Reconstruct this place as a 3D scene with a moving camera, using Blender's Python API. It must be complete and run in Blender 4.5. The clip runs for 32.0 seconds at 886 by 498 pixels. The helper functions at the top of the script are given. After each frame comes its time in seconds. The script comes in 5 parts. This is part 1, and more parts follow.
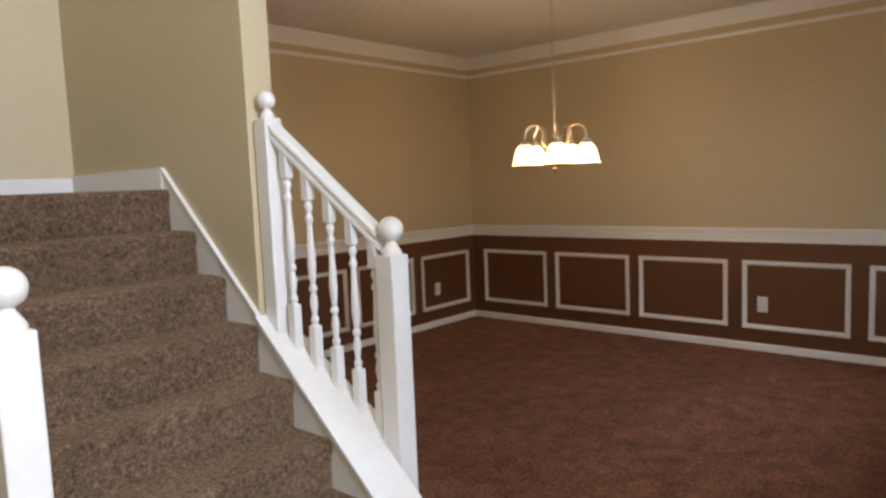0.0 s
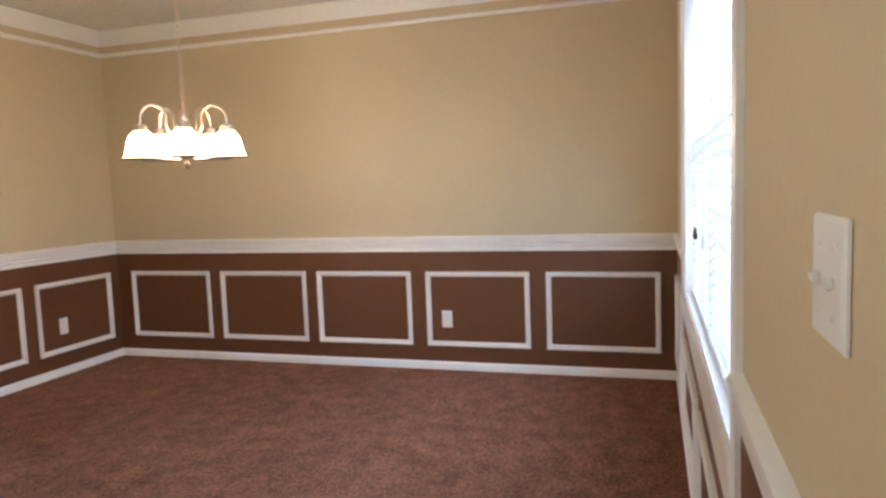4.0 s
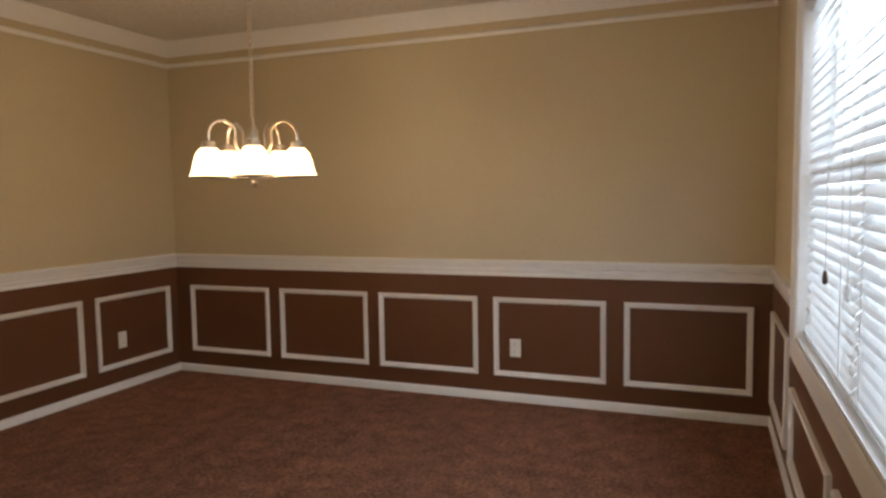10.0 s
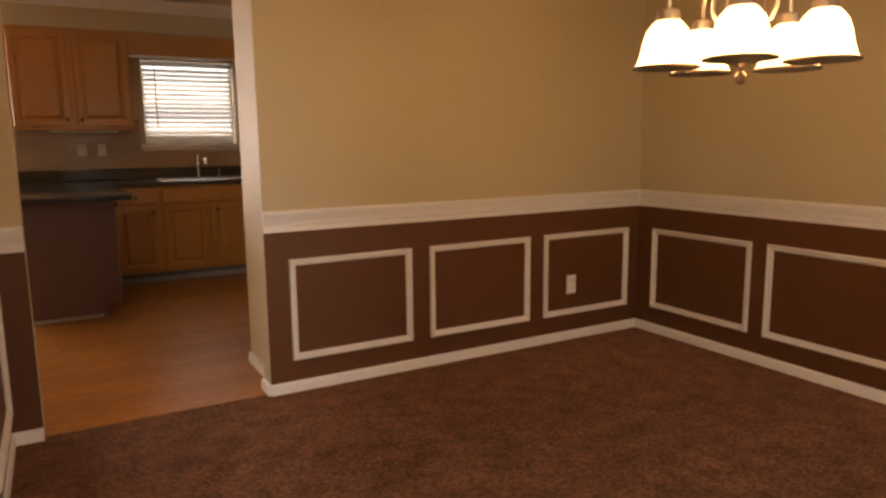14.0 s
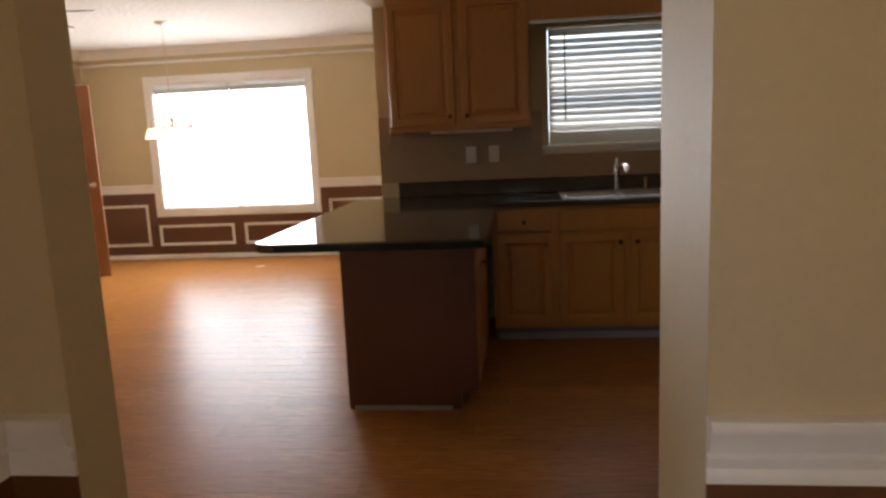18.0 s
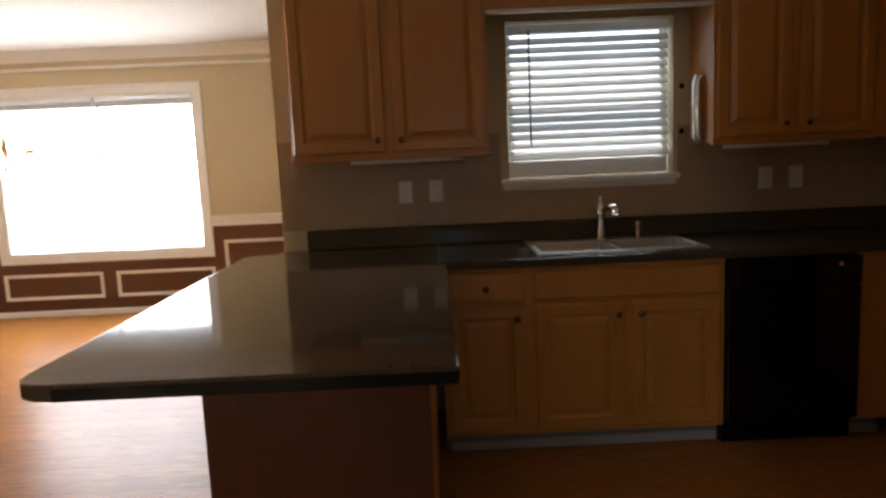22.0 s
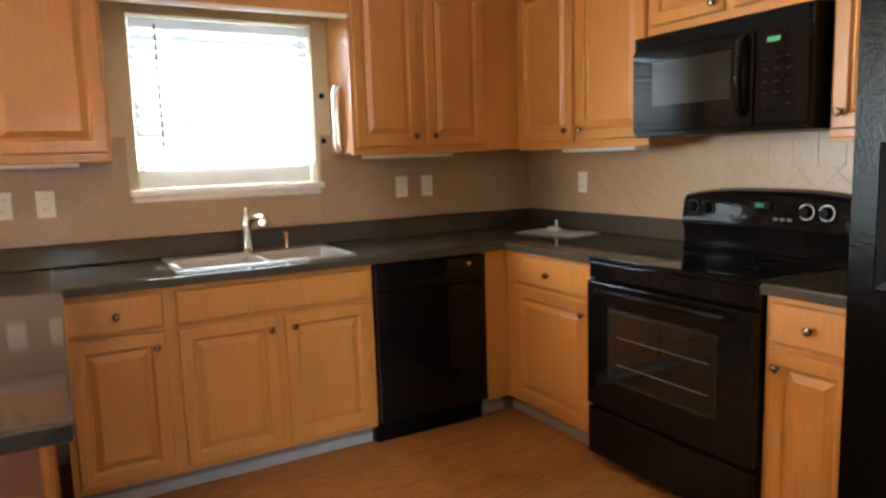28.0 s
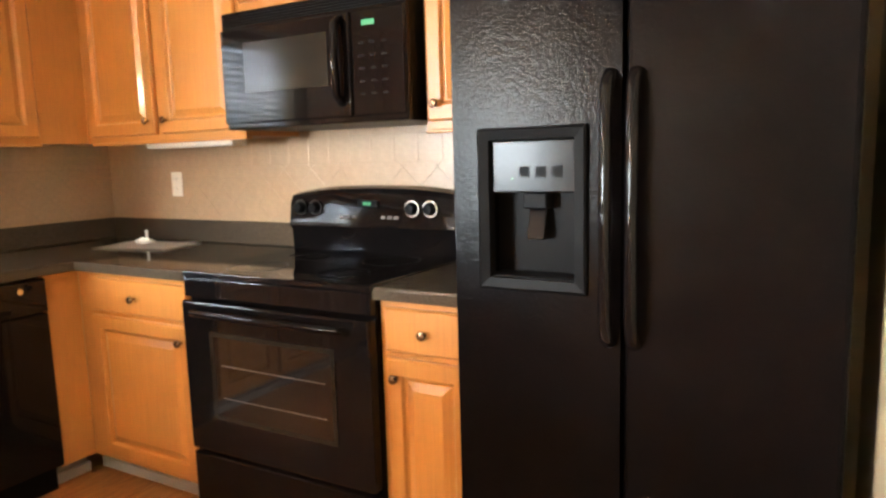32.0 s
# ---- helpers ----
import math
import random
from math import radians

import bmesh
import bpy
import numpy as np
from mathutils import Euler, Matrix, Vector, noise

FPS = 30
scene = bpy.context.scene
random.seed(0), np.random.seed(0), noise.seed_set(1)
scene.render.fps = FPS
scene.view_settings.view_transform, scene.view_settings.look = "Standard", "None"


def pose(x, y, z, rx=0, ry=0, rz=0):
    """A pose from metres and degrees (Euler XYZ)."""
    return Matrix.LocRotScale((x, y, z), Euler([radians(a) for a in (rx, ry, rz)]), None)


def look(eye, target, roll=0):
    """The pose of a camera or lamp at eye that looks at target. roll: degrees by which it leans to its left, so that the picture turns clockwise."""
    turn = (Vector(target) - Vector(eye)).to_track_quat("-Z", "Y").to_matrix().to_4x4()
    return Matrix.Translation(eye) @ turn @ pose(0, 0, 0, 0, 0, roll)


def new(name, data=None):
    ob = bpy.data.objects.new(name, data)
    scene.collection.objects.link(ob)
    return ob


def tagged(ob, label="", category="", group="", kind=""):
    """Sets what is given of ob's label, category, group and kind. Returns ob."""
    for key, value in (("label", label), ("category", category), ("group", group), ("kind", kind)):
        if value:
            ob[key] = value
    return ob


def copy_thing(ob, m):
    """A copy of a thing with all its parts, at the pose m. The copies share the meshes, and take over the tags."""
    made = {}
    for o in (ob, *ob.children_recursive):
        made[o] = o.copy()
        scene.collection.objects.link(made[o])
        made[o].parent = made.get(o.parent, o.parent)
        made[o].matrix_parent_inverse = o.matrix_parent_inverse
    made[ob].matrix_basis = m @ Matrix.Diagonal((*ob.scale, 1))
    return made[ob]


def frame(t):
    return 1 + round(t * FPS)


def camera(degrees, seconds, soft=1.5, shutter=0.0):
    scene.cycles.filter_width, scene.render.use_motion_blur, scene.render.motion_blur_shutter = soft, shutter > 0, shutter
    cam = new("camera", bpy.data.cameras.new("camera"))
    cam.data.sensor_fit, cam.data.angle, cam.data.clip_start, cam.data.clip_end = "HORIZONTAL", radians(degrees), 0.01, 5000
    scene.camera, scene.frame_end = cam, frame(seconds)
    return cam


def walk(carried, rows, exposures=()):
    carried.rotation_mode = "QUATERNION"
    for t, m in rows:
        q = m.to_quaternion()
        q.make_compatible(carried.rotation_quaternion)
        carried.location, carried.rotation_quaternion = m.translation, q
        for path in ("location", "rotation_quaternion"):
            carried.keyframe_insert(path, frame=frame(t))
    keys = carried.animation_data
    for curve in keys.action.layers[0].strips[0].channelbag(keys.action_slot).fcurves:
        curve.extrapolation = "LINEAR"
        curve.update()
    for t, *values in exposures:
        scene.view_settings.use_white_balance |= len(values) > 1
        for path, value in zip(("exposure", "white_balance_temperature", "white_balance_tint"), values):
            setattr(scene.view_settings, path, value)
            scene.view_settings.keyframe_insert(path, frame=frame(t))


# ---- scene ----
# ---- camera ----
LENS = 65.92
PATH = [
    (0, (-5.052, -8.203, 1.354), (-3.546, -6.884, 1.157), -2.32),
    (0.5, (-5.049, -8.236, 1.358), (-3.460, -7.026, 1.137), -2.33),
    (1, (-5.034, -8.235, 1.362), (-3.367, -7.140, 1.119), -2.38),
    (1.5, (-4.954, -8.135, 1.345), (-3.219, -7.155, 1.088), -2.36),
    (2, (-4.720, -8.148, 1.314), (-2.956, -7.222, 1.059), -2.23),
    (2.5, (-4.510, -8.175, 1.264), (-2.722, -7.284, 1.029), -2.43),
    (3, (-4.412, -8.015, 1.273), (-2.564, -7.252, 1.047), -2.35),
    (3.5, (-4.239, -8.070, 1.266), (-2.372, -7.375, 1.053), -2.31),
    (4, (-4.143, -8.026, 1.265), (-2.239, -7.439, 1.078), -2.13),
    (4.5, (-4.036, -8.007, 1.270), (-2.102, -7.529, 1.095), -2.01),
    (6.5, (-3.996, -7.932, 1.279), (-2.008, -7.818, 1.099), -1.25),
    (7, (-4.032, -7.902, 1.288), (-2.046, -7.733, 1.117), -1.17),
    (7.5, (-4.039, -7.904, 1.316), (-2.065, -7.628, 1.146), -1.30),
    (8, (-4.030, -7.927, 1.320), (-2.074, -7.537, 1.161), -1.38),
    (8.5, (-3.999, -7.929, 1.328), (-2.066, -7.441, 1.170), -1.21),
    (9, (-3.982, -7.889, 1.337), (-2.070, -7.325, 1.176), -1.13),
    (9.5, (-3.962, -7.856, 1.335), (-2.074, -7.214, 1.178), -1.05),
    (10, (-3.948, -7.818, 1.333), (-2.088, -7.099, 1.179), -0.89),
    (10.5, (-3.957, -7.789, 1.319), (-2.128, -6.994, 1.164), -0.73),
    (11, (-3.958, -7.740, 1.298), (-2.164, -6.873, 1.131), -0.49),
    (11.5, (-3.856, -7.634, 1.278), (-2.107, -6.685, 1.079), -0.15),
    (12, (-3.773, -7.497, 1.264), (-2.073, -6.471, 1.022), 0.27),
    (12.5, (-3.633, -7.362, 1.241), (-2.016, -6.216, 0.971), 0.30),
    (13, (-3.462, -7.436, 1.258), (-2.044, -6.058, 0.959), 0.21),
    (13.5, (-3.267, -7.347, 1.229), (-2.052, -5.787, 0.929), -0.14),
    (14, (-3.058, -7.204, 1.243), (-2.084, -5.485, 0.932), -0.64),
    (14.5, (-2.944, -7.003, 1.244), (-2.163, -5.187, 0.945), -0.58),
    (15, (-2.802, -6.832, 1.268), (-2.270, -4.928, 0.961), 0.17),
    (15.5, (-2.660, -6.472, 1.283), (-2.335, -4.527, 0.951), -0.33),
    (17.5, (-2.512, -5.156, 1.315), (-2.647, -3.189, 0.981), -1.94),
    (18, (-2.463, -4.913, 1.328), (-2.690, -2.952, 1.007), -2.57),
    (18.5, (-2.530, -4.583, 1.281), (-2.778, -2.619, 0.998), -2.42),
    (19, (-2.597, -4.287, 1.278), (-2.853, -2.320, 1.024), -2.49),
    (19.5, (-2.644, -4.133, 1.295), (-2.887, -2.162, 1.056), -2.52),
    (20, (-2.657, -3.995, 1.326), (-2.876, -2.022, 1.087), -2.74),
    (20.5, (-2.693, -3.907, 1.340), (-2.845, -1.927, 1.099), -2.77),
    (21, (-2.675, -3.792, 1.342), (-2.773, -1.809, 1.098), -2.72),
    (21.5, (-2.629, -3.698, 1.364), (-2.692, -1.716, 1.108), -2.78),
    (22, (-2.642, -3.612, 1.369), (-2.628, -1.629, 1.106), -2.52),
    (22.5, (-2.667, -3.565, 1.366), (-2.570, -1.585, 1.099), -2.02),
    (23, (-2.673, -3.549, 1.367), (-2.506, -1.575, 1.091), -1.76),
    (23.5, (-2.670, -3.561, 1.377), (-2.438, -1.595, 1.092), -1.64),
    (24, (-2.665, -3.618, 1.409), (-2.369, -1.662, 1.113), -1.60),
    (24.5, (-2.669, -3.577, 1.397), (-2.295, -1.634, 1.104), -1.23),
    (26.5, (-2.624, -3.503, 1.354), (-1.944, -1.641, 1.092), -1.64),
    (27, (-2.615, -3.476, 1.346), (-1.838, -1.652, 1.086), -1.73),
    (27.5, (-2.599, -3.505, 1.359), (-1.734, -1.721, 1.092), -1.88),
    (28, (-2.599, -3.479, 1.345), (-1.626, -1.751, 1.082), -1.82),
    (28.5, (-2.607, -3.454, 1.336), (-1.523, -1.794, 1.073), -1.81),
    (29, (-2.507, -3.445, 1.360), (-1.361, -1.831, 1.072), -2.19),
    (29.5, (-2.473, -3.392, 1.351), (-1.218, -1.862, 1.060), -2.11),
    (30, (-2.446, -3.356, 1.354), (-1.088, -1.918, 1.053), -2.19),
    (30.5, (-2.387, -3.317, 1.344), (-0.934, -1.976, 1.043), -2.32),
    (31, (-2.343, -3.269, 1.318), (-0.782, -2.051, 1.032), -2.02),
    (31.5, (-2.290, -3.247, 1.301), (-0.641, -2.150, 1.022), -1.95),
    (32, (-2.245, -3.246, 1.292), (-0.525, -2.263, 1.019), -1.63),
]
EXPOSURES = [(0, 0.42, 5850, 12), (1, 0.55, 5750, 14), (2, 0.75, 6300, 16), (3, 1.12, 6500, 12), (4, 1.5, 5000, 10), (4.5, 1.3, 5100, 10), (6.5, 0.5, 5400, 10), (9, 0.5, 5900, 10), (11, 0.7, 5700, 10), (12, 0.85, 5700, 10), (12.6, 0.85, 6200, 13), (13, 0.85, 7400, 20), (14, 0.6, 8500, 25), (15.5, 0.5, 8500, 25), (17.5, 0.1, 6800, 15), (19, -0.3, 6200, 12), (21, -0.15, 6200, 12), (23, 0.5, 6400, 10), (24.5, 1.3, 6200, 8), (26.5, 2.25, 5500, 2), (28, 2.7, 5700, 6), (30, 3.1, 6000, 10), (31, 3.4, 5850, 10), (32, 3.7, 5900, 10)]
SKY, BULB, L_BOWL = 0.12, 3.4, 45.0
L_DIN, L_FOY, L_NOOK, L_SINK, L_SUNR, L_TUBE = 36.0, 100.0, 105.0, 5.0, 120.0, 0.65

cam = camera(LENS, 32.0, soft=2.7)
walk(cam, [(t, look(eye, target, roll)) for t, eye, target, roll in PATH], EXPOSURES)

# ---- world and lights ----
world = bpy.data.worlds.new("world")
scene.world = world
world.use_nodes = True
_wn = world.node_tree.nodes
_sky = _wn.new("ShaderNodeTexSky")
_sky.sky_type, _sky.sun_disc = "NISHITA", False
_sky.sun_elevation, _sky.sun_rotation = radians(63), radians(355)
_wn["Background"].inputs[1].default_value = SKY
world.node_tree.links.new(_sky.outputs[0], _wn["Background"].inputs[0])


def lamp(name, kind, place, target, energy, colour, label, size=None, size_y=None):
    data = bpy.data.lights.new(name, kind)
    data.energy, data.color = energy, colour
    ob = new(name, data)
    ob.matrix_world = look(place, target)
    if kind == "AREA":
        data.shape, data.size, data.size_y = "RECTANGLE", size, size_y
        ob.visible_camera = True
    elif kind == "POINT":
        data.shadow_soft_size = size
    return tagged(ob, label, "light", kind="structure")


_sun = lamp("sun", "SUN", (-4.0, 9.3, 16), (-4.6, 1.3, 0), 4.5, (1.0, 0.93, 0.84), "late morning sun from the garden side")
_sun.data.angle = radians(0.5)

# daylight standing in the window openings; the foyer's two openings are unseen guesses
for _n, _p, _t, _e, _c, _w, _h, _l in (
    ("dining_window_light", (-1.795, -8.325, 1.41), (-1.795, 0, 1.41), L_DIN, (0.88, 0.94, 1.0), 1.97, 1.37, "daylight in the dining room window"),
    # two fill lamps added to brighten the stairs and foyer
    ("foyer_window_light", (-4.55, -11.13, 1.3), (-4.55, 0, 1.3), L_FOY * 0.5, (0.90, 0.95, 1.0), 1.3, 1.6, "added low fill light in an unseen foyer opening"),
    ("foyer_transom_light", (-4.55, -11.13, 3.75), (-4.55, 0, 2.2), L_FOY * 2.0, (0.90, 0.95, 1.0), 1.3, 1.7, "added high fill light in an unseen foyer opening"),
    ("breakfast_window_light", (-5.845, 3.15, 1.355), (-5.845, -9, 1.355), L_NOOK, (0.95, 0.97, 1.0), 1.87, 1.47, "daylight in the breakfast window"),
    ("sink_window_light", (-1.8175, 0.132, 1.645), (-1.8175, -9, 1.645), L_SINK, (0.84, 0.93, 1.0), 0.85, 0.78, "daylight in the window over the sink"),
    ("sunroom_window_light", (-10.31, 1.5, 1.475), (9, 1.5, 1.475), L_SUNR, (0.95, 1.0, 0.97), 2.38, 1.43, "daylight in the sunroom window"),
):
    lamp(_n, "AREA", _p, _t, _e, _c, _l, _w, _h)

# ---- materials ----
MATS = {}


def mat(name, colour, rough=0.6, metal=0.0, grain=None, bump=None, spec=0.5, mix=0.5, coat=0.0, stains=0.0):
    """grain: (scale xyz, dark factor, light factor); bump: (scale, strength, distance)."""
    m = bpy.data.materials.new(name)
    m.use_nodes = True
    nt = m.node_tree
    n, link = nt.nodes, nt.links.new
    b = n["Principled BSDF"]
    b.inputs["Roughness"].default_value = rough
    b.inputs["Metallic"].default_value = metal
    b.inputs["Specular IOR Level"].default_value = spec
    b.inputs["Coat Weight"].default_value = coat
    b.inputs["Base Color"].default_value = (*colour, 1)
    tc = n.new("ShaderNodeTexCoord")
    last = None
    if grain:
        mp = n.new("ShaderNodeMapping")
        mp.inputs["Scale"].default_value = grain[0]
        link(tc.outputs["Object"], mp.inputs["Vector"])
        tx = n.new("ShaderNodeTexNoise")
        tx.inputs["Detail"].default_value = 5
        tx.inputs["Roughness"].default_value = 0.6
        link(mp.outputs[0], tx.inputs["Vector"])
        rp = n.new("ShaderNodeValToRGB")
        rp.color_ramp.elements[0].position, rp.color_ramp.elements[1].position = 0.5 - mix / 2, 0.5 + mix / 2
        rp.color_ramp.elements[0].color = (*[c * grain[1] for c in colour], 1)
        rp.color_ramp.elements[1].color = (*[min(1, c * grain[2]) for c in colour], 1)
        link(tx.outputs[0], rp.inputs[0])
        last = rp.outputs[0]
    if stains:
        t2 = n.new("ShaderNodeTexNoise")
        t2.inputs["Scale"].default_value = 1.3
        t2.inputs["Detail"].default_value = 3
        link(tc.outputs["Object"], t2.inputs["Vector"])
        rp2 = n.new("ShaderNodeValToRGB")
        rp2.color_ramp.elements[0].position, rp2.color_ramp.elements[1].position = 0.3, 0.7
        rp2.color_ramp.elements[0].color = (*[1 - stains] * 3, 1)
        rp2.color_ramp.elements[1].color = (1, 1, 1, 1)
        link(t2.outputs[0], rp2.inputs[0])
        mx = n.new("ShaderNodeMix")
        mx.data_type, mx.blend_type = "RGBA", "MULTIPLY"
        mx.inputs[0].default_value = 1
        if last:
            link(last, mx.inputs[6])
        else:
            mx.inputs[6].default_value = (*colour, 1)
        link(rp2.outputs[0], mx.inputs[7])
        last = mx.outputs[2]
    if last:
        link(last, b.inputs["Base Color"])
    if bump:
        t3 = n.new("ShaderNodeTexNoise")
        t3.inputs["Scale"].default_value = bump[0]
        t3.inputs["Detail"].default_value = 4
        link(tc.outputs["Object"], t3.inputs["Vector"])
        bp = n.new("ShaderNodeBump")
        bp.inputs["Strength"].default_value, bp.inputs["Distance"].default_value = bump[1], bump[2]
        link(t3.outputs[0], bp.inputs["Height"])
        link(bp.outputs[0], b.inputs["Normal"])
    MATS[name] = m
    return m


def glow(name, colour, strength, base=(0.9, 0.87, 0.8)):
    m = mat(name, base, 0.35)
    b = m.node_tree.nodes["Principled BSDF"]
    b.inputs["Emission Color"].default_value = (*colour, 1)
    b.inputs["Emission Strength"].default_value = strength
    return m


def carpet(name, colour, blotch=0.8, speckle=1.0):
    """Cut pile: fine speckle, tufts and trodden blotches, with a rough relief."""
    m = bpy.data.materials.new(name)
    m.use_nodes = True
    nt = m.node_tree
    n, link = nt.nodes, nt.links.new
    b = n["Principled BSDF"]
    b.inputs["Roughness"].default_value = 1.0
    b.inputs["Specular IOR Level"].default_value = 0.1
    b.inputs["Diffuse Roughness"].default_value = 1.0
    tc = n.new("ShaderNodeTexCoord")
    last = fine = mid = None
    for scale, dark, light, detail in ((150, 1 - 0.5 * min(1.5, speckle), 1 + 0.7 * speckle, 2), (46, 0.66, 1.4, 4), (9, 1 - 0.32 * blotch, 1 + 0.30 * blotch, 5), (2.4, 0.90, 1.10, 4)):
        tx = n.new("ShaderNodeTexNoise")
        tx.inputs["Scale"].default_value = scale
        tx.inputs["Detail"].default_value = detail
        link(tc.outputs["Object"], tx.inputs["Vector"])
        mr = n.new("ShaderNodeMapRange")
        mr.inputs[1].default_value, mr.inputs[2].default_value = 0.32, 0.68
        mr.inputs[3].default_value, mr.inputs[4].default_value = dark, light
        link(tx.outputs[0], mr.inputs[0])
        if last is None:
            last = mr.outputs[0]
            fine = tx.outputs[0]
        else:
            mu = n.new("ShaderNodeMath")
            mu.operation = "MULTIPLY"
            link(last, mu.inputs[0])
            link(mr.outputs[0], mu.inputs[1])
            last = mu.outputs[0]
            mid = tx.outputs[0] if scale == 46 else mid
    vm = n.new("ShaderNodeVectorMath")
    vm.operation = "SCALE"
    vm.inputs[0].default_value = colour
    link(last, vm.inputs["Scale"])
    link(vm.outputs[0], b.inputs["Base Color"])
    bp = n.new("ShaderNodeBump")
    bp.inputs["Strength"].default_value, bp.inputs["Distance"].default_value = 0.9, 0.012
    link(mid, bp.inputs["Height"])
    link(bp.outputs[0], b.inputs["Normal"])
    MATS[name] = m
    return m


PAINT = mat("tan_paint", (0.56, 0.465, 0.296), 0.55, grain=((9, 9, 9), 0.96, 1.03), bump=(160, 0.12, 0.002), stains=0.05)
BROWN = mat("brown_paint", (0.130, 0.050, 0.019), 0.42, grain=((7, 7, 7), 0.92, 1.06), bump=(170, 0.12, 0.002), stains=0.08)
WHITE = mat("white_trim_paint", (0.80, 0.78, 0.75), 0.32, grain=((5, 5, 5), 0.96, 1.02), bump=(40, 0.06, 0.002))
CEIL = mat("textured_ceiling", (0.72, 0.68, 0.62), 0.9, grain=((9, 9, 9), 0.86, 1.06), bump=(26, 0.9, 0.014), stains=0.06)
CARPET = carpet("brown_carpet", (0.142, 0.064, 0.036), 0.8)
STAIRCARPET = carpet("speckled_stair_carpet", (0.125, 0.080, 0.050), 0.3, 0.95)
OAK = mat("honey_oak", (0.53, 0.226, 0.047), 0.34, grain=((30, 30, 1.3), 0.90, 1.07), bump=(60, 0.05, 0.002), stains=0.14, coat=0.15)
OAKPANEL = mat("honey_oak_panel", (0.52, 0.220, 0.045), 0.34, grain=((22, 22, 0.9), 0.88, 1.09), bump=(60, 0.05, 0.002), stains=0.12, coat=0.15)
FRENCH = mat("stained_pine", (0.24, 0.088, 0.026), 0.35, grain=((20, 20, 1.5), 0.75, 1.2), stains=0.1, coat=0.2)
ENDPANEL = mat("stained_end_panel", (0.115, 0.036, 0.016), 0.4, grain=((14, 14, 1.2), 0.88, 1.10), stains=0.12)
# worktop laminate darkened for the shade on the peninsula's front edge
SHADEDEDGE = mat("shaded_laminate_edge", (0.013, 0.012, 0.012), 0.22, grain=((60, 60, 60), 0.5, 1.6), spec=0.25)
COUNTER = mat("dark_speckled_laminate", (0.072, 0.056, 0.040), 0.07, grain=((60, 60, 60), 0.35, 1.8), stains=0.3, spec=0.28)
BLACK = mat("black_gloss_enamel", (0.006, 0.005, 0.005), 0.06, grain=((60, 60, 60), 0.8, 1.2), stains=0.1, spec=0.21)
BLACKMAT = mat("black_matt_plastic", (0.005, 0.0045, 0.0045), 0.38, grain=((90, 90, 90), 0.8, 1.2), spec=0.05)
FRIDGE = mat("black_textured_steel", (0.0045, 0.0035, 0.0035), 0.15, grain=((60, 60, 60), 0.8, 1.2), bump=(110, 0.45, 0.002), stains=0.15, spec=0.065)
PANEL = mat("dark_control_panel", (0.010, 0.009, 0.009), 0.16, grain=((40, 40, 40), 0.85, 1.15), spec=0.09)
OVENGLASS = mat("smoked_oven_glass", (0.012, 0.009, 0.007), 0.05, grain=((30, 30, 30), 0.9, 1.1))
DOORGLASS = mat("dark_microwave_glass", (0.020, 0.017, 0.013), 0.10, grain=((300, 300, 300), 0.8, 1.2), spec=0.35)
CHROME = mat("chrome", (0.72, 0.72, 0.72), 0.12, 1.0)
STEEL = mat("brushed_steel", (0.46, 0.44, 0.40), 0.34, 1.0, grain=((4, 90, 90), 0.85, 1.1))
NICKEL = mat("brushed_nickel", (0.60, 0.50, 0.38), 0.28, 1.0)
KNOB = mat("antique_brass", (0.23, 0.15, 0.085), 0.26, 0.9, grain=((120, 120, 120), 0.7, 1.2))
BRONZE = mat("dark_bronze", (0.10, 0.075, 0.055), 0.32, 0.9)


def slat_mat():
    """White plastic that lets a little daylight through."""
    m = mat("white_blind_slat", (0.80, 0.79, 0.76), 0.5, grain=((3, 40, 40), 0.96, 1.02))
    n, link = m.node_tree.nodes, m.node_tree.links.new
    tr = n.new("ShaderNodeBsdfTranslucent")
    tr.inputs[0].default_value = (0.80, 0.82, 0.84, 1)
    mx = n.new("ShaderNodeMixShader")
    mx.inputs[0].default_value = 0.35
    link(n["Principled BSDF"].outputs[0], mx.inputs[1])
    link(tr.outputs[0], mx.inputs[2])
    link(mx.outputs[0], n["Material Output"].inputs[0])
    return m


BLIND = slat_mat()
PLATE = mat("white_plastic", (0.78, 0.76, 0.71), 0.35)
SLOT = mat("dark_slot", (0.05, 0.045, 0.04), 0.6)
KEYPRINT = mat("faint_key_print", (0.010, 0.009, 0.008), 0.5, spec=0.08)
PAPER = mat("white_paper", (0.82, 0.81, 0.77), 0.8, grain=((40, 40, 40), 0.93, 1.03))
TOE = mat("grey_toe_kick", (0.17, 0.15, 0.14), 0.7, grain=((20, 20, 20), 0.8, 1.2))
VINYLEDGE = mat("white_shoe_moulding", (0.40, 0.375, 0.36), 0.45, stains=0.35)
SHADE = glow("lit_frosted_glass", (1.0, 0.62, 0.27), 4.5, (0.95, 0.88, 0.75))
TUBEGLOW = glow("lit_acrylic_diffuser", (1.0, 0.86, 0.62), L_TUBE, (0.85, 0.83, 0.78))
LAMPBOWL = glow("lit_bowl_glass", (1.0, 0.72, 0.44), L_BOWL, (0.95, 0.88, 0.75))
SHADE2 = glow("dim_lit_frosted_glass", (1.0, 0.72, 0.4), 2.5, (0.95, 0.88, 0.75))
GREENLED = glow("green_display", (0.1, 1.0, 0.3), 0.035, (0.02, 0.05, 0.02))
TREES = mat("distant_foliage", (0.035, 0.055, 0.022), 0.9, grain=((0.9, 0.9, 0.9), 0.35, 1.9), stains=0.4)
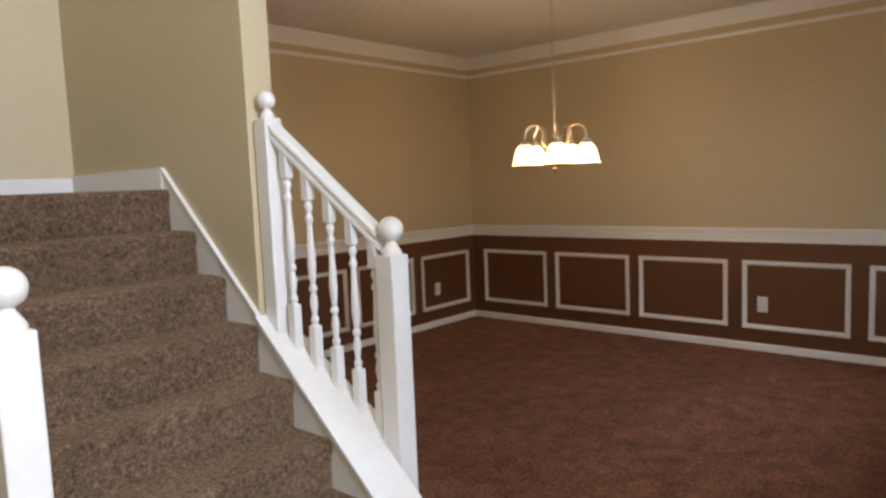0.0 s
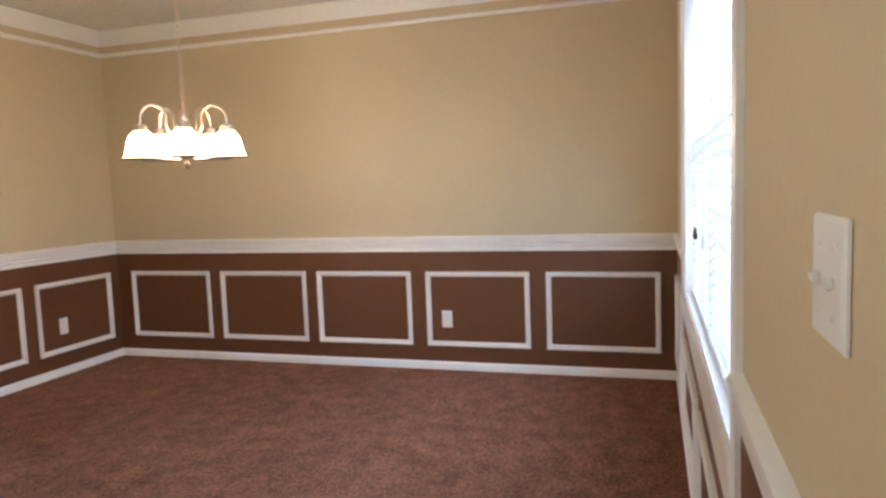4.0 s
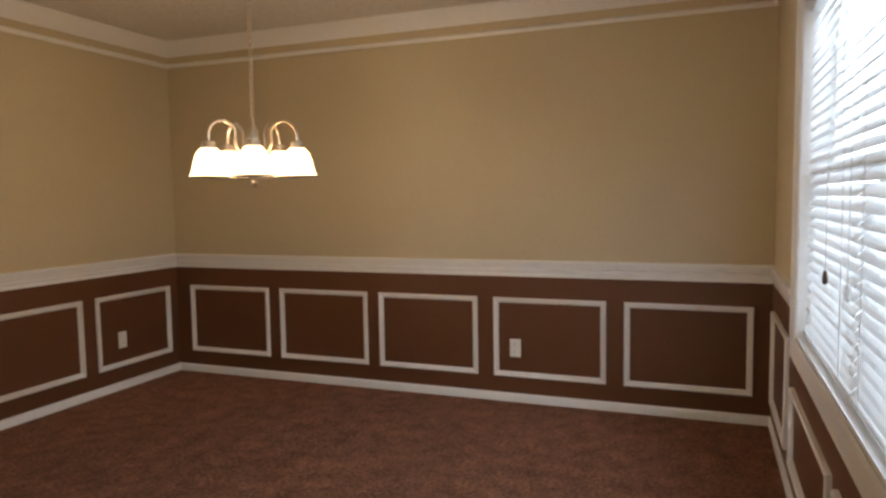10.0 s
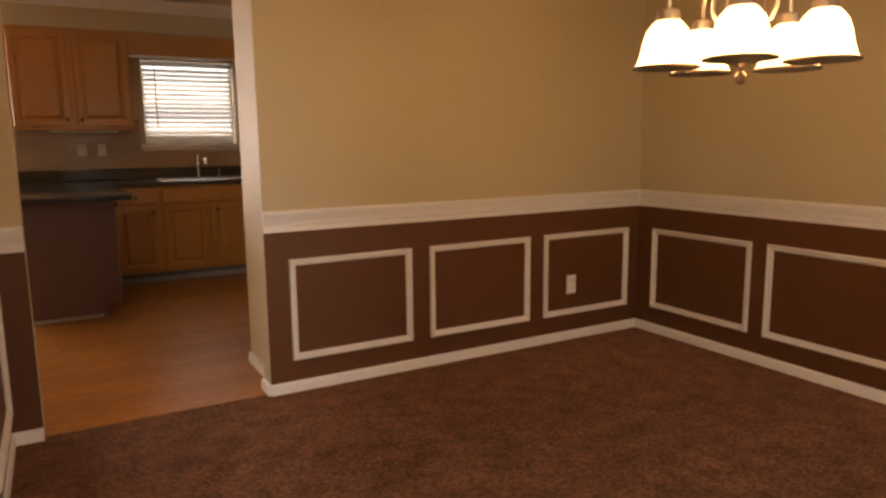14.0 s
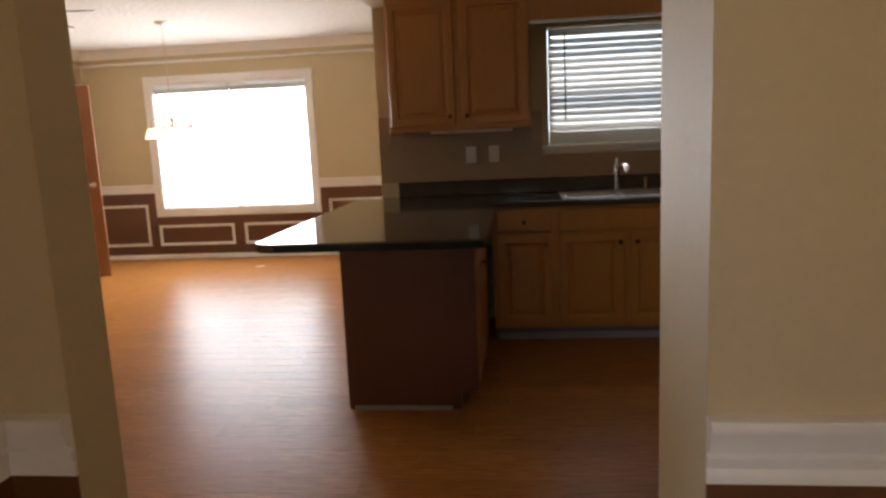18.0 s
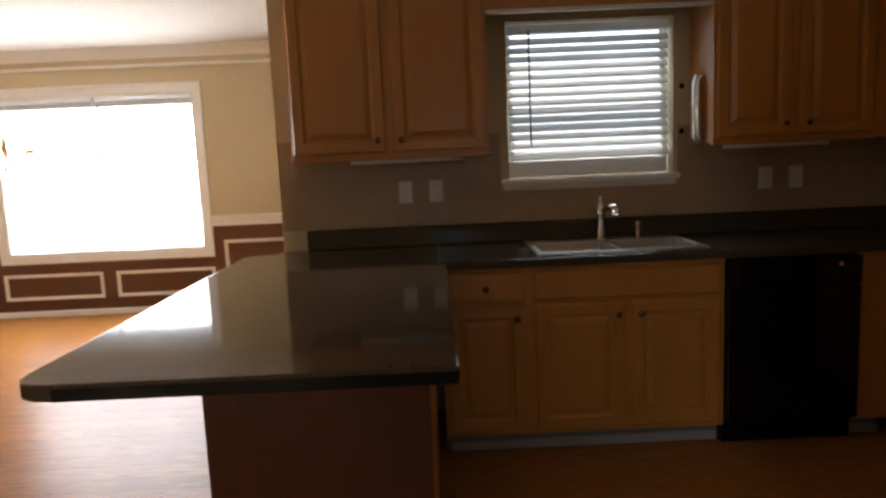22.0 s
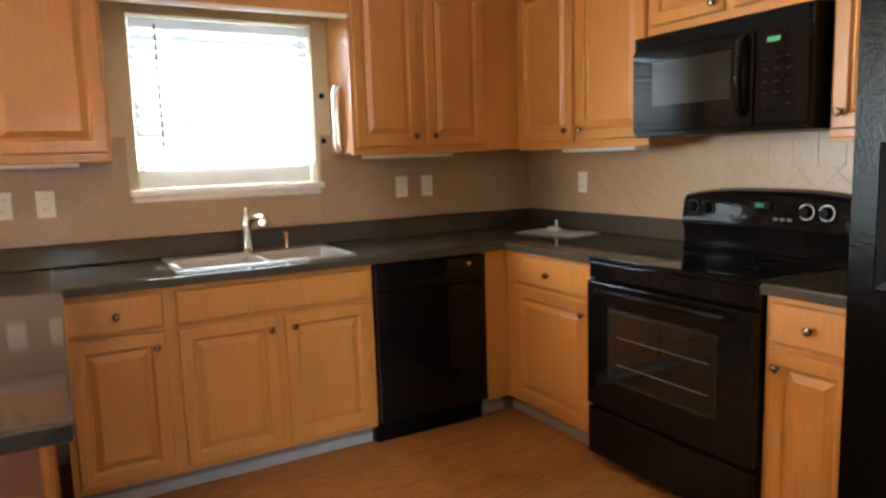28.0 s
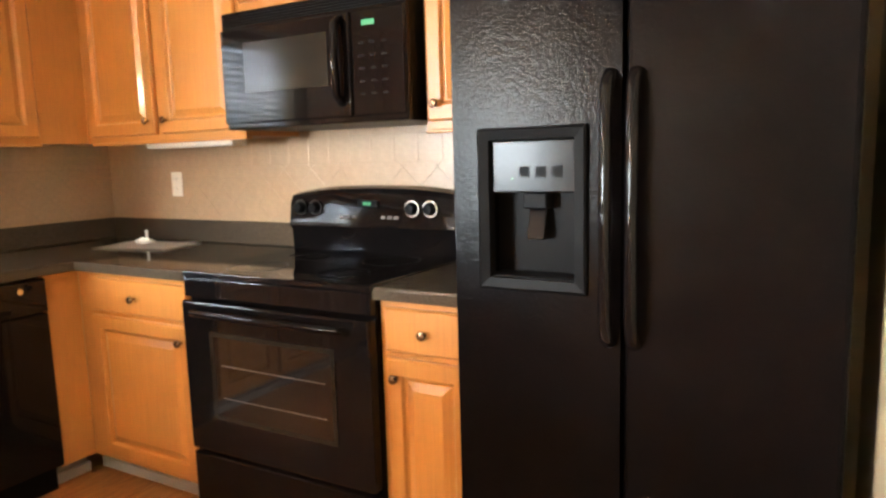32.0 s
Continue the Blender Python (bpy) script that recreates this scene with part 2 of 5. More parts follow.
GRASS = mat("lawn", (0.06, 0.10, 0.03), 0.95, grain=((6, 6, 6), 0.6, 1.4), stains=0.3)
MINT = mat("pale_green_paint", (0.62, 0.72, 0.60), 0.6, grain=((5, 5, 5), 0.96, 1.03), bump=(120, 0.1, 0.002))


def wood_floor():
    m = bpy.data.materials.new("plank_laminate")
    m.use_nodes = True
    nt = m.node_tree
    n, link = nt.nodes, nt.links.new
    b = n["Principled BSDF"]
    tc = n.new("ShaderNodeTexCoord")
    inf = n.new("ShaderNodeObjectInfo")
    off = n.new("ShaderNodeVectorMath")
    off.operation = "MULTIPLY_ADD"
    off.inputs[1].default_value = (1, 1, 1)
    cmb = n.new("ShaderNodeCombineXYZ")
    ml = n.new("ShaderNodeMath")
    ml.operation = "MULTIPLY"
    ml.inputs[1].default_value = 40
    link(inf.outputs["Random"], ml.inputs[0])
    link(ml.outputs[0], cmb.inputs[0])
    link(ml.outputs[0], cmb.inputs[1])
    link(tc.outputs["Object"], off.inputs[0])
    link(cmb.outputs[0], off.inputs[2])
    mp = n.new("ShaderNodeMapping")
    mp.inputs["Scale"].default_value = (1.6, 26, 1)
    link(off.outputs[0], mp.inputs["Vector"])
    tx = n.new("ShaderNodeTexNoise")
    tx.inputs["Detail"].default_value = 6
    tx.inputs["Distortion"].default_value = 0.6
    link(mp.outputs[0], tx.inputs["Vector"])
    rp = n.new("ShaderNodeValToRGB")
    rp.color_ramp.elements[0].position, rp.color_ramp.elements[1].position = 0.28, 0.75
    rp.color_ramp.elements[0].color = (0.235, 0.084, 0.022, 1)
    rp.color_ramp.elements[1].color = (0.52, 0.228, 0.055, 1)
    link(tx.outputs[0], rp.inputs[0])
    hs = n.new("ShaderNodeHueSaturation")
    mr = n.new("ShaderNodeMapRange")
    mr.inputs[3].default_value, mr.inputs[4].default_value = 0.90, 1.10
    link(inf.outputs["Random"], mr.inputs[0])
    link(mr.outputs[0], hs.inputs["Value"])
    link(rp.outputs[0], hs.inputs["Color"])
    link(hs.outputs[0], b.inputs["Base Color"])
    b.inputs["Roughness"].default_value = 0.22
    t2 = n.new("ShaderNodeTexNoise")
    t2.inputs["Scale"].default_value = 2.2
    t2.inputs["Detail"].default_value = 4
    link(tc.outputs["Object"], t2.inputs["Vector"])
    m2 = n.new("ShaderNodeMapRange")
    m2.inputs[3].default_value, m2.inputs[4].default_value = 0.24, 0.38
    b.inputs["Specular IOR Level"].default_value = 0.085
    link(t2.outputs[0], m2.inputs[0])
    link(m2.outputs[0], b.inputs["Roughness"])
    bp = n.new("ShaderNodeBump")
    bp.inputs["Strength"].default_value, bp.inputs["Distance"].default_value = 0.08, 0.002
    link(tx.outputs[0], bp.inputs["Height"])
    link(bp.outputs[0], b.inputs["Normal"])
    return m


PLANK = wood_floor()


def tile_mat():
    m = mat("tan_ceramic_tile", (0.40, 0.275, 0.165), 0.30, grain=((14, 14, 14), 0.85, 1.1), bump=(30, 0.1, 0.002), stains=0.1)
    return m


TILE = tile_mat()
GROUT = mat("tan_grout", (0.33, 0.235, 0.145), 0.85)


def glass_mat():
    m = bpy.data.materials.new("window_glass")
    m.use_nodes = True
    b = m.node_tree.nodes["Principled BSDF"]
    b.inputs["Transmission Weight"].default_value = 1
    b.inputs["Roughness"].default_value = 0.0
    b.inputs["IOR"].default_value = 1.45
    b.inputs["Base Color"].default_value = (0.97, 0.99, 0.98, 1)
    return m


GLASS = glass_mat()


# ---- builders ----
def thing(name, place, label, category, group="", kind="", turn=0):
    ob = new(name)
    ob.empty_display_size = 0.1
    ob.matrix_world = pose(*place, 0, 0, turn)
    bpy.context.view_layer.update()
    return tagged(ob, label, category, group, kind)


def part(name, bm, material, parent=None, label="", smooth=False):
    """Links a bmesh, given in its parent's own frame of reference, as one mesh object."""
    me = bpy.data.meshes.new(name)
    bmesh.ops.recalc_face_normals(bm, faces=bm.faces)
    if smooth:
        for f in bm.faces:
            f.smooth = True
        for e in bm.edges:
            e.smooth = len(e.link_faces) == 2 and e.calc_face_angle(0) < radians(42)
    bm.to_mesh(me)
    bm.free()
    me.materials.append(material)
    ob = new(name, me)
    if parent:
        ob.parent = parent
    return tagged(ob, label)


def boxes(*spans, bevel=0.0, segs=1):
    """A bmesh of boxes, each (x0, y0, z0, x1, y1, z1)."""
    bm = bmesh.new()
    for x0, y0, z0, x1, y1, z1 in spans:
        bmesh.ops.create_cube(bm, size=1, matrix=Matrix.Translation(((x0 + x1) / 2, (y0 + y1) / 2, (z0 + z1) / 2)) @ Matrix.Diagonal((abs(x1 - x0), abs(y1 - y0), abs(z1 - z0), 1)))
    if bevel:
        bmesh.ops.bevel(bm, geom=list(bm.edges), offset=bevel, segments=segs, affect="EDGES", profile=0.5)
    return bm


def lathe(profile, n=20, axis="z", place=(0, 0, 0)):
    """Turns (radius, height) pairs round an axis."""
    bm = bmesh.new()
    rings = []
    for r, h in profile:
        ring = []
        for i in range(n):
            a = 2 * math.pi * i / n
            c, s = r * math.cos(a), r * math.sin(a)
            v = {"z": (c, s, h), "x": (h, c, s), "y": (s, h, c)}[axis]
            ring.append(bm.verts.new(Vector(v) + Vector(place)))
        rings.append(ring)
    for a, b in zip(rings, rings[1:]):
        for i in range(n):
            bm.faces.new((a[i], a[(i + 1) % n], b[(i + 1) % n], b[i]))
    for ring in (rings[0], rings[-1]):
        bm.faces.new(ring)
    bmesh.ops.remove_doubles(bm, verts=bm.verts, dist=1e-5)
    return bm


def tube(points, r, n=10, bm=None, taper=None):
    """A round bar along points."""
    bm = bm or bmesh.new()
    pts = [Vector(p) for p in points]
    rings, side = [], None
    for i, p in enumerate(pts):
        d = (pts[min(i + 1, len(pts) - 1)] - pts[max(i - 1, 0)]).normalized()
        if side is None:
            side = d.orthogonal().normalized()
        side = (side - d * side.dot(d)).normalized()
        up = d.cross(side)
        rr = r * (taper[i] if taper else 1)
        rings.append([bm.verts.new(p + rr * (math.cos(2 * math.pi * k / n) * side + math.sin(2 * math.pi * k / n) * up)) for k in range(n)])
    for a, b in zip(rings, rings[1:]):
        for k in range(n):
            bm.faces.new((a[k], a[(k + 1) % n], b[(k + 1) % n], b[k]))
    bm.faces.new(rings[0])
    bm.faces.new(rings[-1])
    return bm


def sweep(profile, path, closed=False):
    """Runs a profile of (out from the wall, height) along a plan line of (x, y); the wall lies to the right of the way walked."""
    bm = bmesh.new()
    n = len(path)
    rings = []
    for i, p in enumerate(path):
        p = Vector(p)
        before = (p - Vector(path[i - 1])).normalized() if (i > 0 or closed) else None
        after = (Vector(path[(i + 1) % n]) - p).normalized() if (i < n - 1 or closed) else None
        norms = [Vector((-d.y, d.x)) for d in (before, after) if d is not None]
        m = sum(norms, Vector((0, 0)))
        m = m / (m.length_squared / len(norms)) if len(norms) == 2 else m
        rings.append([bm.verts.new((p.x + m.x * o, p.y + m.y * o, z)) for o, z in profile])
    k = len(profile)
    for i in range(n if closed else n - 1):
        a, b = rings[i], rings[(i + 1) % n]
        for j in range(k):
            bm.faces.new((a[j], a[(j + 1) % k], b[(j + 1) % k], b[j]))
    if not closed:
        bm.faces.new(rings[0])
        bm.faces.new(rings[-1])
    return bm


def rect_rings(w, h, rings, fill=True, back=True):
    """A panel in the xz plane, centred, facing -y: rectangles of (inset, height towards -y)."""
    bm = bmesh.new()
    loops = []
    for inset, up in rings:
        a, b = w / 2 - inset, h / 2 - inset
        loops.append([bm.verts.new((x, -up, z)) for x, z in ((-a, -b), (a, -b), (a, b), (-a, b))])
    for p, q in zip(loops, loops[1:]):
        for i in range(4):
            bm.faces.new((p[i], p[(i + 1) % 4], q[(i + 1) % 4], q[i]))
    if fill:
        bm.faces.new(loops[-1])
        if back:
            bm.faces.new(loops[0])
    else:
        p, q = loops[-1], loops[0]
        for i in range(4):
            bm.faces.new((p[i], p[(i + 1) % 4], q[(i + 1) % 4], q[i]))
    return bm


def moved(bm, m):
    bmesh.ops.transform(bm, matrix=m, verts=bm.verts)
    return bm


def wall(name, axis, at, thick, span, height, holes=(), material=None, label="painted wall"):
    """A wall with real openings. axis 'x': it runs along x at y = at, and thickens to at + thick; holes (u0, u1, z0, z1)."""
    us = sorted({*span, *(h[0] for h in holes), *(h[1] for h in holes)})
    zs = sorted({*height, *(h[2] for h in holes), *(h[3] for h in holes)})
    us = [u for u in us if span[0] <= u <= span[1]]
    zs = [z for z in zs if height[0] <= z <= height[1]]

    def solid(i, j):
        if not (0 <= i < len(us) - 1 and 0 <= j < len(zs) - 1):
            return False
        u, z = (us[i] + us[i + 1]) / 2, (zs[j] + zs[j + 1]) / 2
        return not any(h[0] < u < h[1] and h[2] < z < h[3] for h in holes)

    bm = bmesh.new()

    def v(u, w, z):
        return bm.verts.new((u, w, z) if axis == "x" else (w, u, z))

    a, b = at, at + thick
    for i in range(len(us) - 1):
        for j in range(len(zs) - 1):
            if not solid(i, j):
                continue
            u0, u1, z0, z1 = us[i], us[i + 1], zs[j], zs[j + 1]
            for w in (a, b):
                bm.faces.new((v(u0, w, z0), v(u1, w, z0), v(u1, w, z1), v(u0, w, z1)))
            if not solid(i - 1, j):
                bm.faces.new((v(u0, a, z0), v(u0, b, z0), v(u0, b, z1), v(u0, a, z1)))
            if not solid(i + 1, j):
                bm.faces.new((v(u1, a, z0), v(u1, b, z0), v(u1, b, z1), v(u1, a, z1)))
            if not solid(i, j - 1):
                bm.faces.new((v(u0, a, z0), v(u1, a, z0), v(u1, b, z0), v(u0, b, z0)))
            if not solid(i, j + 1):
                bm.faces.new((v(u0, a, z1), v(u1, a, z1), v(u1, b, z1), v(u0, b, z1)))
    bmesh.ops.remove_doubles(bm, verts=bm.verts, dist=1e-5)
    ob = part(name, bm, material or PAINT)
    return tagged(ob, label, "wall", kind="structure")


def setting(name, bm, material, label, category, smooth=False):
    return tagged(part(name, bm, material, None, "", smooth), label, category, kind="structure")

# ---- plan ----
XA, YB, YC = 0.265, -3.95, -8.175      # dining room: far wall, kitchen wall, window wall
XD = -3.305                            # stair wall, dining side
XO0, XO1 = -3.185, -2.205              # opening to the kitchen
YK = -3.345                             # kitchen's own south wall
XF = -3.67                             # corner of window wall and foyer
XE, YS = -3.46, 0.0                    # end of the sink wall; sink wall
YN, XW = 3.00, -7.66                  # breakfast area: garden wall, west wall
ZC = 2.52                              # ceilings
RAIL = 0.92                            # top of the chair rail

# floors
setting("floor_carpet", boxes((-6.2, -11.0, -0.12, XF, YB + 0.03, 0.0), (XF, YC, -0.12, XA, YB + 0.03, 0.0)), CARPET, "worn brown cut-pile carpet of dining room and foyer", "carpet")
setting("floor_base", boxes((XW, YB + 0.03, -0.12, 0.2, YN, -0.012)), TOE, "floor slab under the laminate", "floor")

# walls
wall("wall_dining_far", "y", XA, 0.12, (YC - 0.12, YB + 0.6), (0, ZC), (), PAINT, "tan painted dining room wall")
wall("wall_kitchen_side", "x", YB, 0.12, (XO1, XA), (0, ZC), (), PAINT, "tan painted wall between dining room and kitchen")
setting("wall_fridge_return", boxes((XO1 + 0.055, YB + 0.12, 0, XO1 + 0.175, YK, ZC), (XO1 + 0.175, YK - 0.12, 0, 0.0, YK, ZC)), PAINT, "tan painted wall return beside the refrigerator", "wall")
wall("wall_opening_stub", "x", YB, 0.12, (XD - 0.12, XO0), (0, ZC), (), PAINT, "short tan wall beside the kitchen opening")
wall("wall_window", "x", YC - 0.14, 0.14, (XF, XA), (0, ZC), ((-2.79, -0.80, 0.72, 2.10),), PAINT, "tan painted dining room window wall")
wall("wall_foyer_return", "y", XF, 0.12, (-11.0, YC - 0.14), (0, ZC + 2.6), (), PAINT, "tan painted foyer wall")
# openings guessed, only there for the two foyer fill lamps
wall("wall_foyer_front", "x", -11.12, 0.12, (-6.3, XF + 0.12), (0, 5.2), ((-5.2, -3.9, 0.5, 2.1), (-5.2, -3.9, 2.9, 4.6)), PAINT, "tan painted front wall of the foyer")
wall("wall_foyer_west", "y", -6.3, 0.12, (-11.0, YB), (0, 5.2), (), PAINT, "tan painted foyer side wall")
wall("wall_stair_back", "x", YB, 0.12, (-7.6, XD - 0.12), (0, 5.2), (), PAINT, "tan painted wall behind the stair landing")
wall("wall_sink", "x", YS, 0.14, (XE, 0.12), (0, ZC), ((-2.25, -1.385, 1.245, 2.045),), PAINT, "tan painted kitchen wall with a window over the sink")
wall("wall_range", "y", 0.0, 0.12, (YK - 0.12, YS), (0, ZC), (), PAINT, "tan painted kitchen wall behind the range")
wall("wall_breakfast_east", "y", XE, 0.12, (YS + 0.14, YN), (0, ZC), (), PAINT, "tan painted breakfast area side wall")
wall("wall_breakfast_garden", "x", YN, 0.14, (XW - 0.12, XE + 0.12), (0, ZC), ((-6.79, -4.90, 0.61, 2.10),), PAINT, "tan painted breakfast area wall with a wide window")
wall("wall_breakfast_west", "y", XW - 0.12, 0.12, (YB + 0.12, YN), (0, ZC), ((0.04, 1.66, 0.0, 2.06),), PAINT, "tan painted wall with a french door opening")

# ceilings
setting("ceiling_dining", boxes((XD - 0.12, YC - 0.14, ZC, XA + 0.12, YB + 0.12, ZC + 0.1)), CEIL, "white textured dining room ceiling", "ceiling")
setting("ceiling_kitchen", boxes((XW - 0.12, YB + 0.12, ZC, XA + 0.12, YS + 0.14, ZC + 0.1), (XW - 0.12, YS + 0.14, ZC, XE + 0.12, YN + 0.14, ZC + 0.1)), CEIL, "white textured kitchen and breakfast ceiling", "ceiling")
setting("ceiling_foyer", boxes((-6.3, -11.12, 5.2, XD, YB + 0.12, 5.3)), CEIL, "white ceiling high over the foyer", "ceiling")
wall("wall_upper_landing", "y", XD - 0.12, 0.12, (-11.0, YC - 0.14), (ZC, 5.2), (), PAINT, "tan painted upper wall of the foyer")
wall("wall_upper_foyer", "y", XD - 0.12, 0.12, (YC - 0.14, YB), (ZC + 0.1, 5.2), (), PAINT, "tan painted upper wall above the dining opening")

# outdoors
# unseen slab added to keep a sun patch off the breakfast floor
setting("roof_eave", boxes((XW - 0.4, YN + 0.141, 2.42, XE + 0.5, YN + 1.06, 2.54)), WHITE, "unseen white slab that keeps the sun off the breakfast window", "eave")
setting("ground", boxes((-60, -70, -0.5, 60, 60, -0.3)), GRASS, "green lawn outside", "lawn")

_bm = bmesh.new()
_g = []
for _i in range(61):
    _x = -45 + 1.5 * _i
    _g.append([_bm.verts.new((_x, 24 + 1.5 * noise.noise((_i * 0.4, _z, 2)), -0.3 + _z * (5.2 + 1.8 * noise.noise((_i * 0.35, 0, 0)) + 0.8 * noise.noise((_i * 1.3, 5, 0))))) for _z in (0, 0.33, 0.66, 1.0)])
for _p, _q in zip(_g, _g[1:]):
    for _k in range(3):
        _bm.faces.new((_p[_k], _q[_k], _q[_k + 1], _p[_k + 1]))
setting("backdrop", _bm, TREES, "dark green belt of trees beyond the garden", "trees")

# mouldings
CHAIR = [(0, RAIL - 0.105), (0.0050, RAIL - 0.105), (0.0060, RAIL - 0.088), (0.0030, RAIL - 0.084), (0.0030, RAIL - 0.080), (0.0100, RAIL - 0.076), (0.0110, RAIL - 0.062), (0.0060, RAIL - 0.057), (0.0060, RAIL - 0.053), (0.0200, RAIL - 0.048), (0.0215, RAIL - 0.030), (0.0260, RAIL - 0.022), (0.0280, RAIL - 0.012), (0.0260, RAIL - 0.002), (0.0220, RAIL), (0, RAIL)]
BASE = [(0, 0), (0.015, 0), (0.015, 0.040), (0.012, 0.048), (0.006, 0.056), (0, 0.058)]
CROWN = [(0, ZC - 0.10), (0.010, ZC - 0.10), (0.016, ZC - 0.085), (0.040, ZC - 0.055), (0.062, ZC - 0.022), (0.078, ZC - 0.012), (0.080, ZC), (0, ZC)]
PICTURE = [(0, ZC - 0.183), (0.012, ZC - 0.183), (0.018, ZC - 0.172), (0.018, ZC - 0.163), (0.010, ZC - 0.153), (0, ZC - 0.150)]

# dining room runs: wall to the right of the way walked
WIN = (-2.885, -0.705)                  # outer edges of the dining window casing
DIN_RUNS = [[(XF, YC - 1.2), (XF, YC), (WIN[0], YC)], [(WIN[1], YC), (XA, YC), (XA, YB), (XO1, YB)], [(XO0, YB), (XD, YB), (XD, -5.75)]]


def moulding(name, profile, path, label):
    # the wall lies on the right when walked clockwise seen from above, so runs go counter-clockwise
    return setting(name, sweep(profile, path), WHITE, label, "moulding", smooth=True)


for _run in DIN_RUNS:
    moulding("chair_rail", CHAIR, _run, "white moulded chair rail on the dining room wall")
for _run in ([(XF, YC - 1.2), (XF, YC), (XA, YC), (XA, YB), (XO1, YB)], [(XO0, YB), (XD, YB), (XD, -6.38)]):
    moulding("baseboard", BASE, _run, "white baseboard round the dining room carpet")
moulding("baseboard", BASE, [(XO1, YB), (XO1, YB + 0.12), (XO1 + 0.055, YB + 0.12), (XO1 + 0.055, YK), (-0.8, YK)], "white baseboard in the kitchen opening")
for _prof, _nm, _lb in ((CROWN, "crown_moulding", "white crown moulding under the dining room ceiling"), (PICTURE, "picture_moulding", "slim white moulding below the crown")):
    moulding(_nm, _prof, [(XF + 0.3, YC), (XA, YC), (XA, YB), (XO1, YB), (XO0, YB), (XD, YB), (XD, YC)], _lb)
# breakfast area
NW = (-6.88, -4.81)
for _run in ([(XE, YS + 0.14), (XE, YN), (NW[1], YN)], [(NW[0], YN), (XW, YN), (XW, 1.76)]):
    moulding("chair_rail", CHAIR, _run, "white moulded chair rail in the breakfast area")
moulding("baseboard", BASE, [(XE, YS + 0.02), (XE, YN), (XW, YN), (XW, 1.76)], "white baseboard in the breakfast area")
moulding("crown_moulding", CROWN, [(XE, YS - 0.0), (XE, YN), (XW, YN), (XW, YB + 0.12)], "white crown moulding in the breakfast area")
moulding("picture_moulding", PICTURE, [(XE, YS - 0.0), (XE, YN), (XW, YN), (XW, YB + 0.12)], "slim white moulding in the breakfast area")


# wainscot: brown field with picture-frame mouldings
def wainscot(name, axis, at, out, spans, panels, label, low=0.05, high=RAIL - 0.10):
    """spans (u0, u1, z0, z1) of brown field; panels (u0, u1, z0, z1) of moulding frames; out: +1 or -1, the side the room is on."""
    bm = boxes(*[((u0, at, z0, u1, at + 0.004 * out, z1) if axis == "x" else (at, u0, z0, at + 0.004 * out, u1, z1)) for u0, u1, z0, z1 in spans])
    root = setting(name, bm, BROWN, label, "wainscot")
    for u0, u1, z0, z1 in panels:
        w, h = abs(u1 - u0), z1 - z0
        fm = rect_rings(w, h, [(0, 0), (0, 0.014), (0.005, 0.020), (0.012, 0.020), (0.016, 0.009), (0.018, 0.009), (0.022, 0.015), (0.028, 0.012), (0.033, 0.006), (0.034, 0)], fill=False)
        turn = {("x", 1): 180, ("x", -1): 0, ("y", 1): 90, ("y", -1): -90}[axis, out]
        c = (u0 + u1) / 2
        place = (c, at + 0.004 * out, (z0 + z1) / 2) if axis == "x" else (at + 0.004 * out, c, (z0 + z1) / 2)
        part("panel_moulding", moved(fm, pose(*place, 0, 0, turn)), WHITE, root, "white panel moulding")
    return root


PZ0, PZ1 = 0.165, 0.678
wainscot("wainscot_far", "y", XA, -1, [(YC, YB, 0.05, RAIL - 0.10)], [(y - 0.715, y, PZ0, PZ1) for y in (-4.092, -4.906, -5.712, -6.537, -7.360)], "dark brown painted wainscot with five white frames")
wainscot("wainscot_kitchen_side", "x", YB, -1, [(XO1 + 0.001, XA, 0.05, RAIL - 0.10)], [(-2.090, -1.416, PZ0, PZ1), (-1.304, -0.625, PZ0, PZ1), (-0.516, 0.167, PZ0, PZ1)], "brown painted wainscot with three white frames")
wainscot("wainscot_stub", "x", YB, -1, [(XD, XO0 - 0.001, 0.05, RAIL - 0.10)], [], "brown painted wainscot beside the kitchen opening")
wainscot("wainscot_stair", "y", XD, 1, [(-5.75, YB, 0.05, RAIL - 0.10)], [(-4.77, -4.04, PZ0, PZ1), (-5.60, -4.87, PZ0, PZ1)], "brown painted wainscot with white frames under the stairs")
wainscot("wainscot_window", "x", YC, 1, [(XF + 0.001, WIN[0], 0.05, RAIL - 0.10), (WIN[0], WIN[1], 0.05, 0.62), (WIN[1], XA, 0.05, RAIL - 0.10)], [(-3.57, -2.96, PZ0, PZ1), (-0.59, 0.15, PZ0, PZ1), (-2.80, -1.83, PZ0, 0.50), (-1.73, -0.76, PZ0, 0.50)], "brown painted wainscot round the dining room window")
wainscot("wainscot_foyer", "y", XF, -1, [(YC - 1.2, YC - 0.001, 0.05, RAIL - 0.10)], [(YC - 0.85, YC - 0.13, PZ0, PZ1)], "brown painted wainscot in the foyer")
wainscot("wainscot_breakfast", "x", YN, -1, [(XW, NW[0], 0.05, RAIL - 0.10), (NW[0], NW[1], 0.05, 0.53), (NW[1], XE, 0.05, RAIL - 0.10)], [(-7.60, -6.99, PZ0, PZ1), (-6.87, -5.91, PZ0, 0.42), (-5.78, -4.82, PZ0, 0.42), (-4.71, -3.58, PZ0, PZ1)], "brown painted wainscot under the breakfast window")
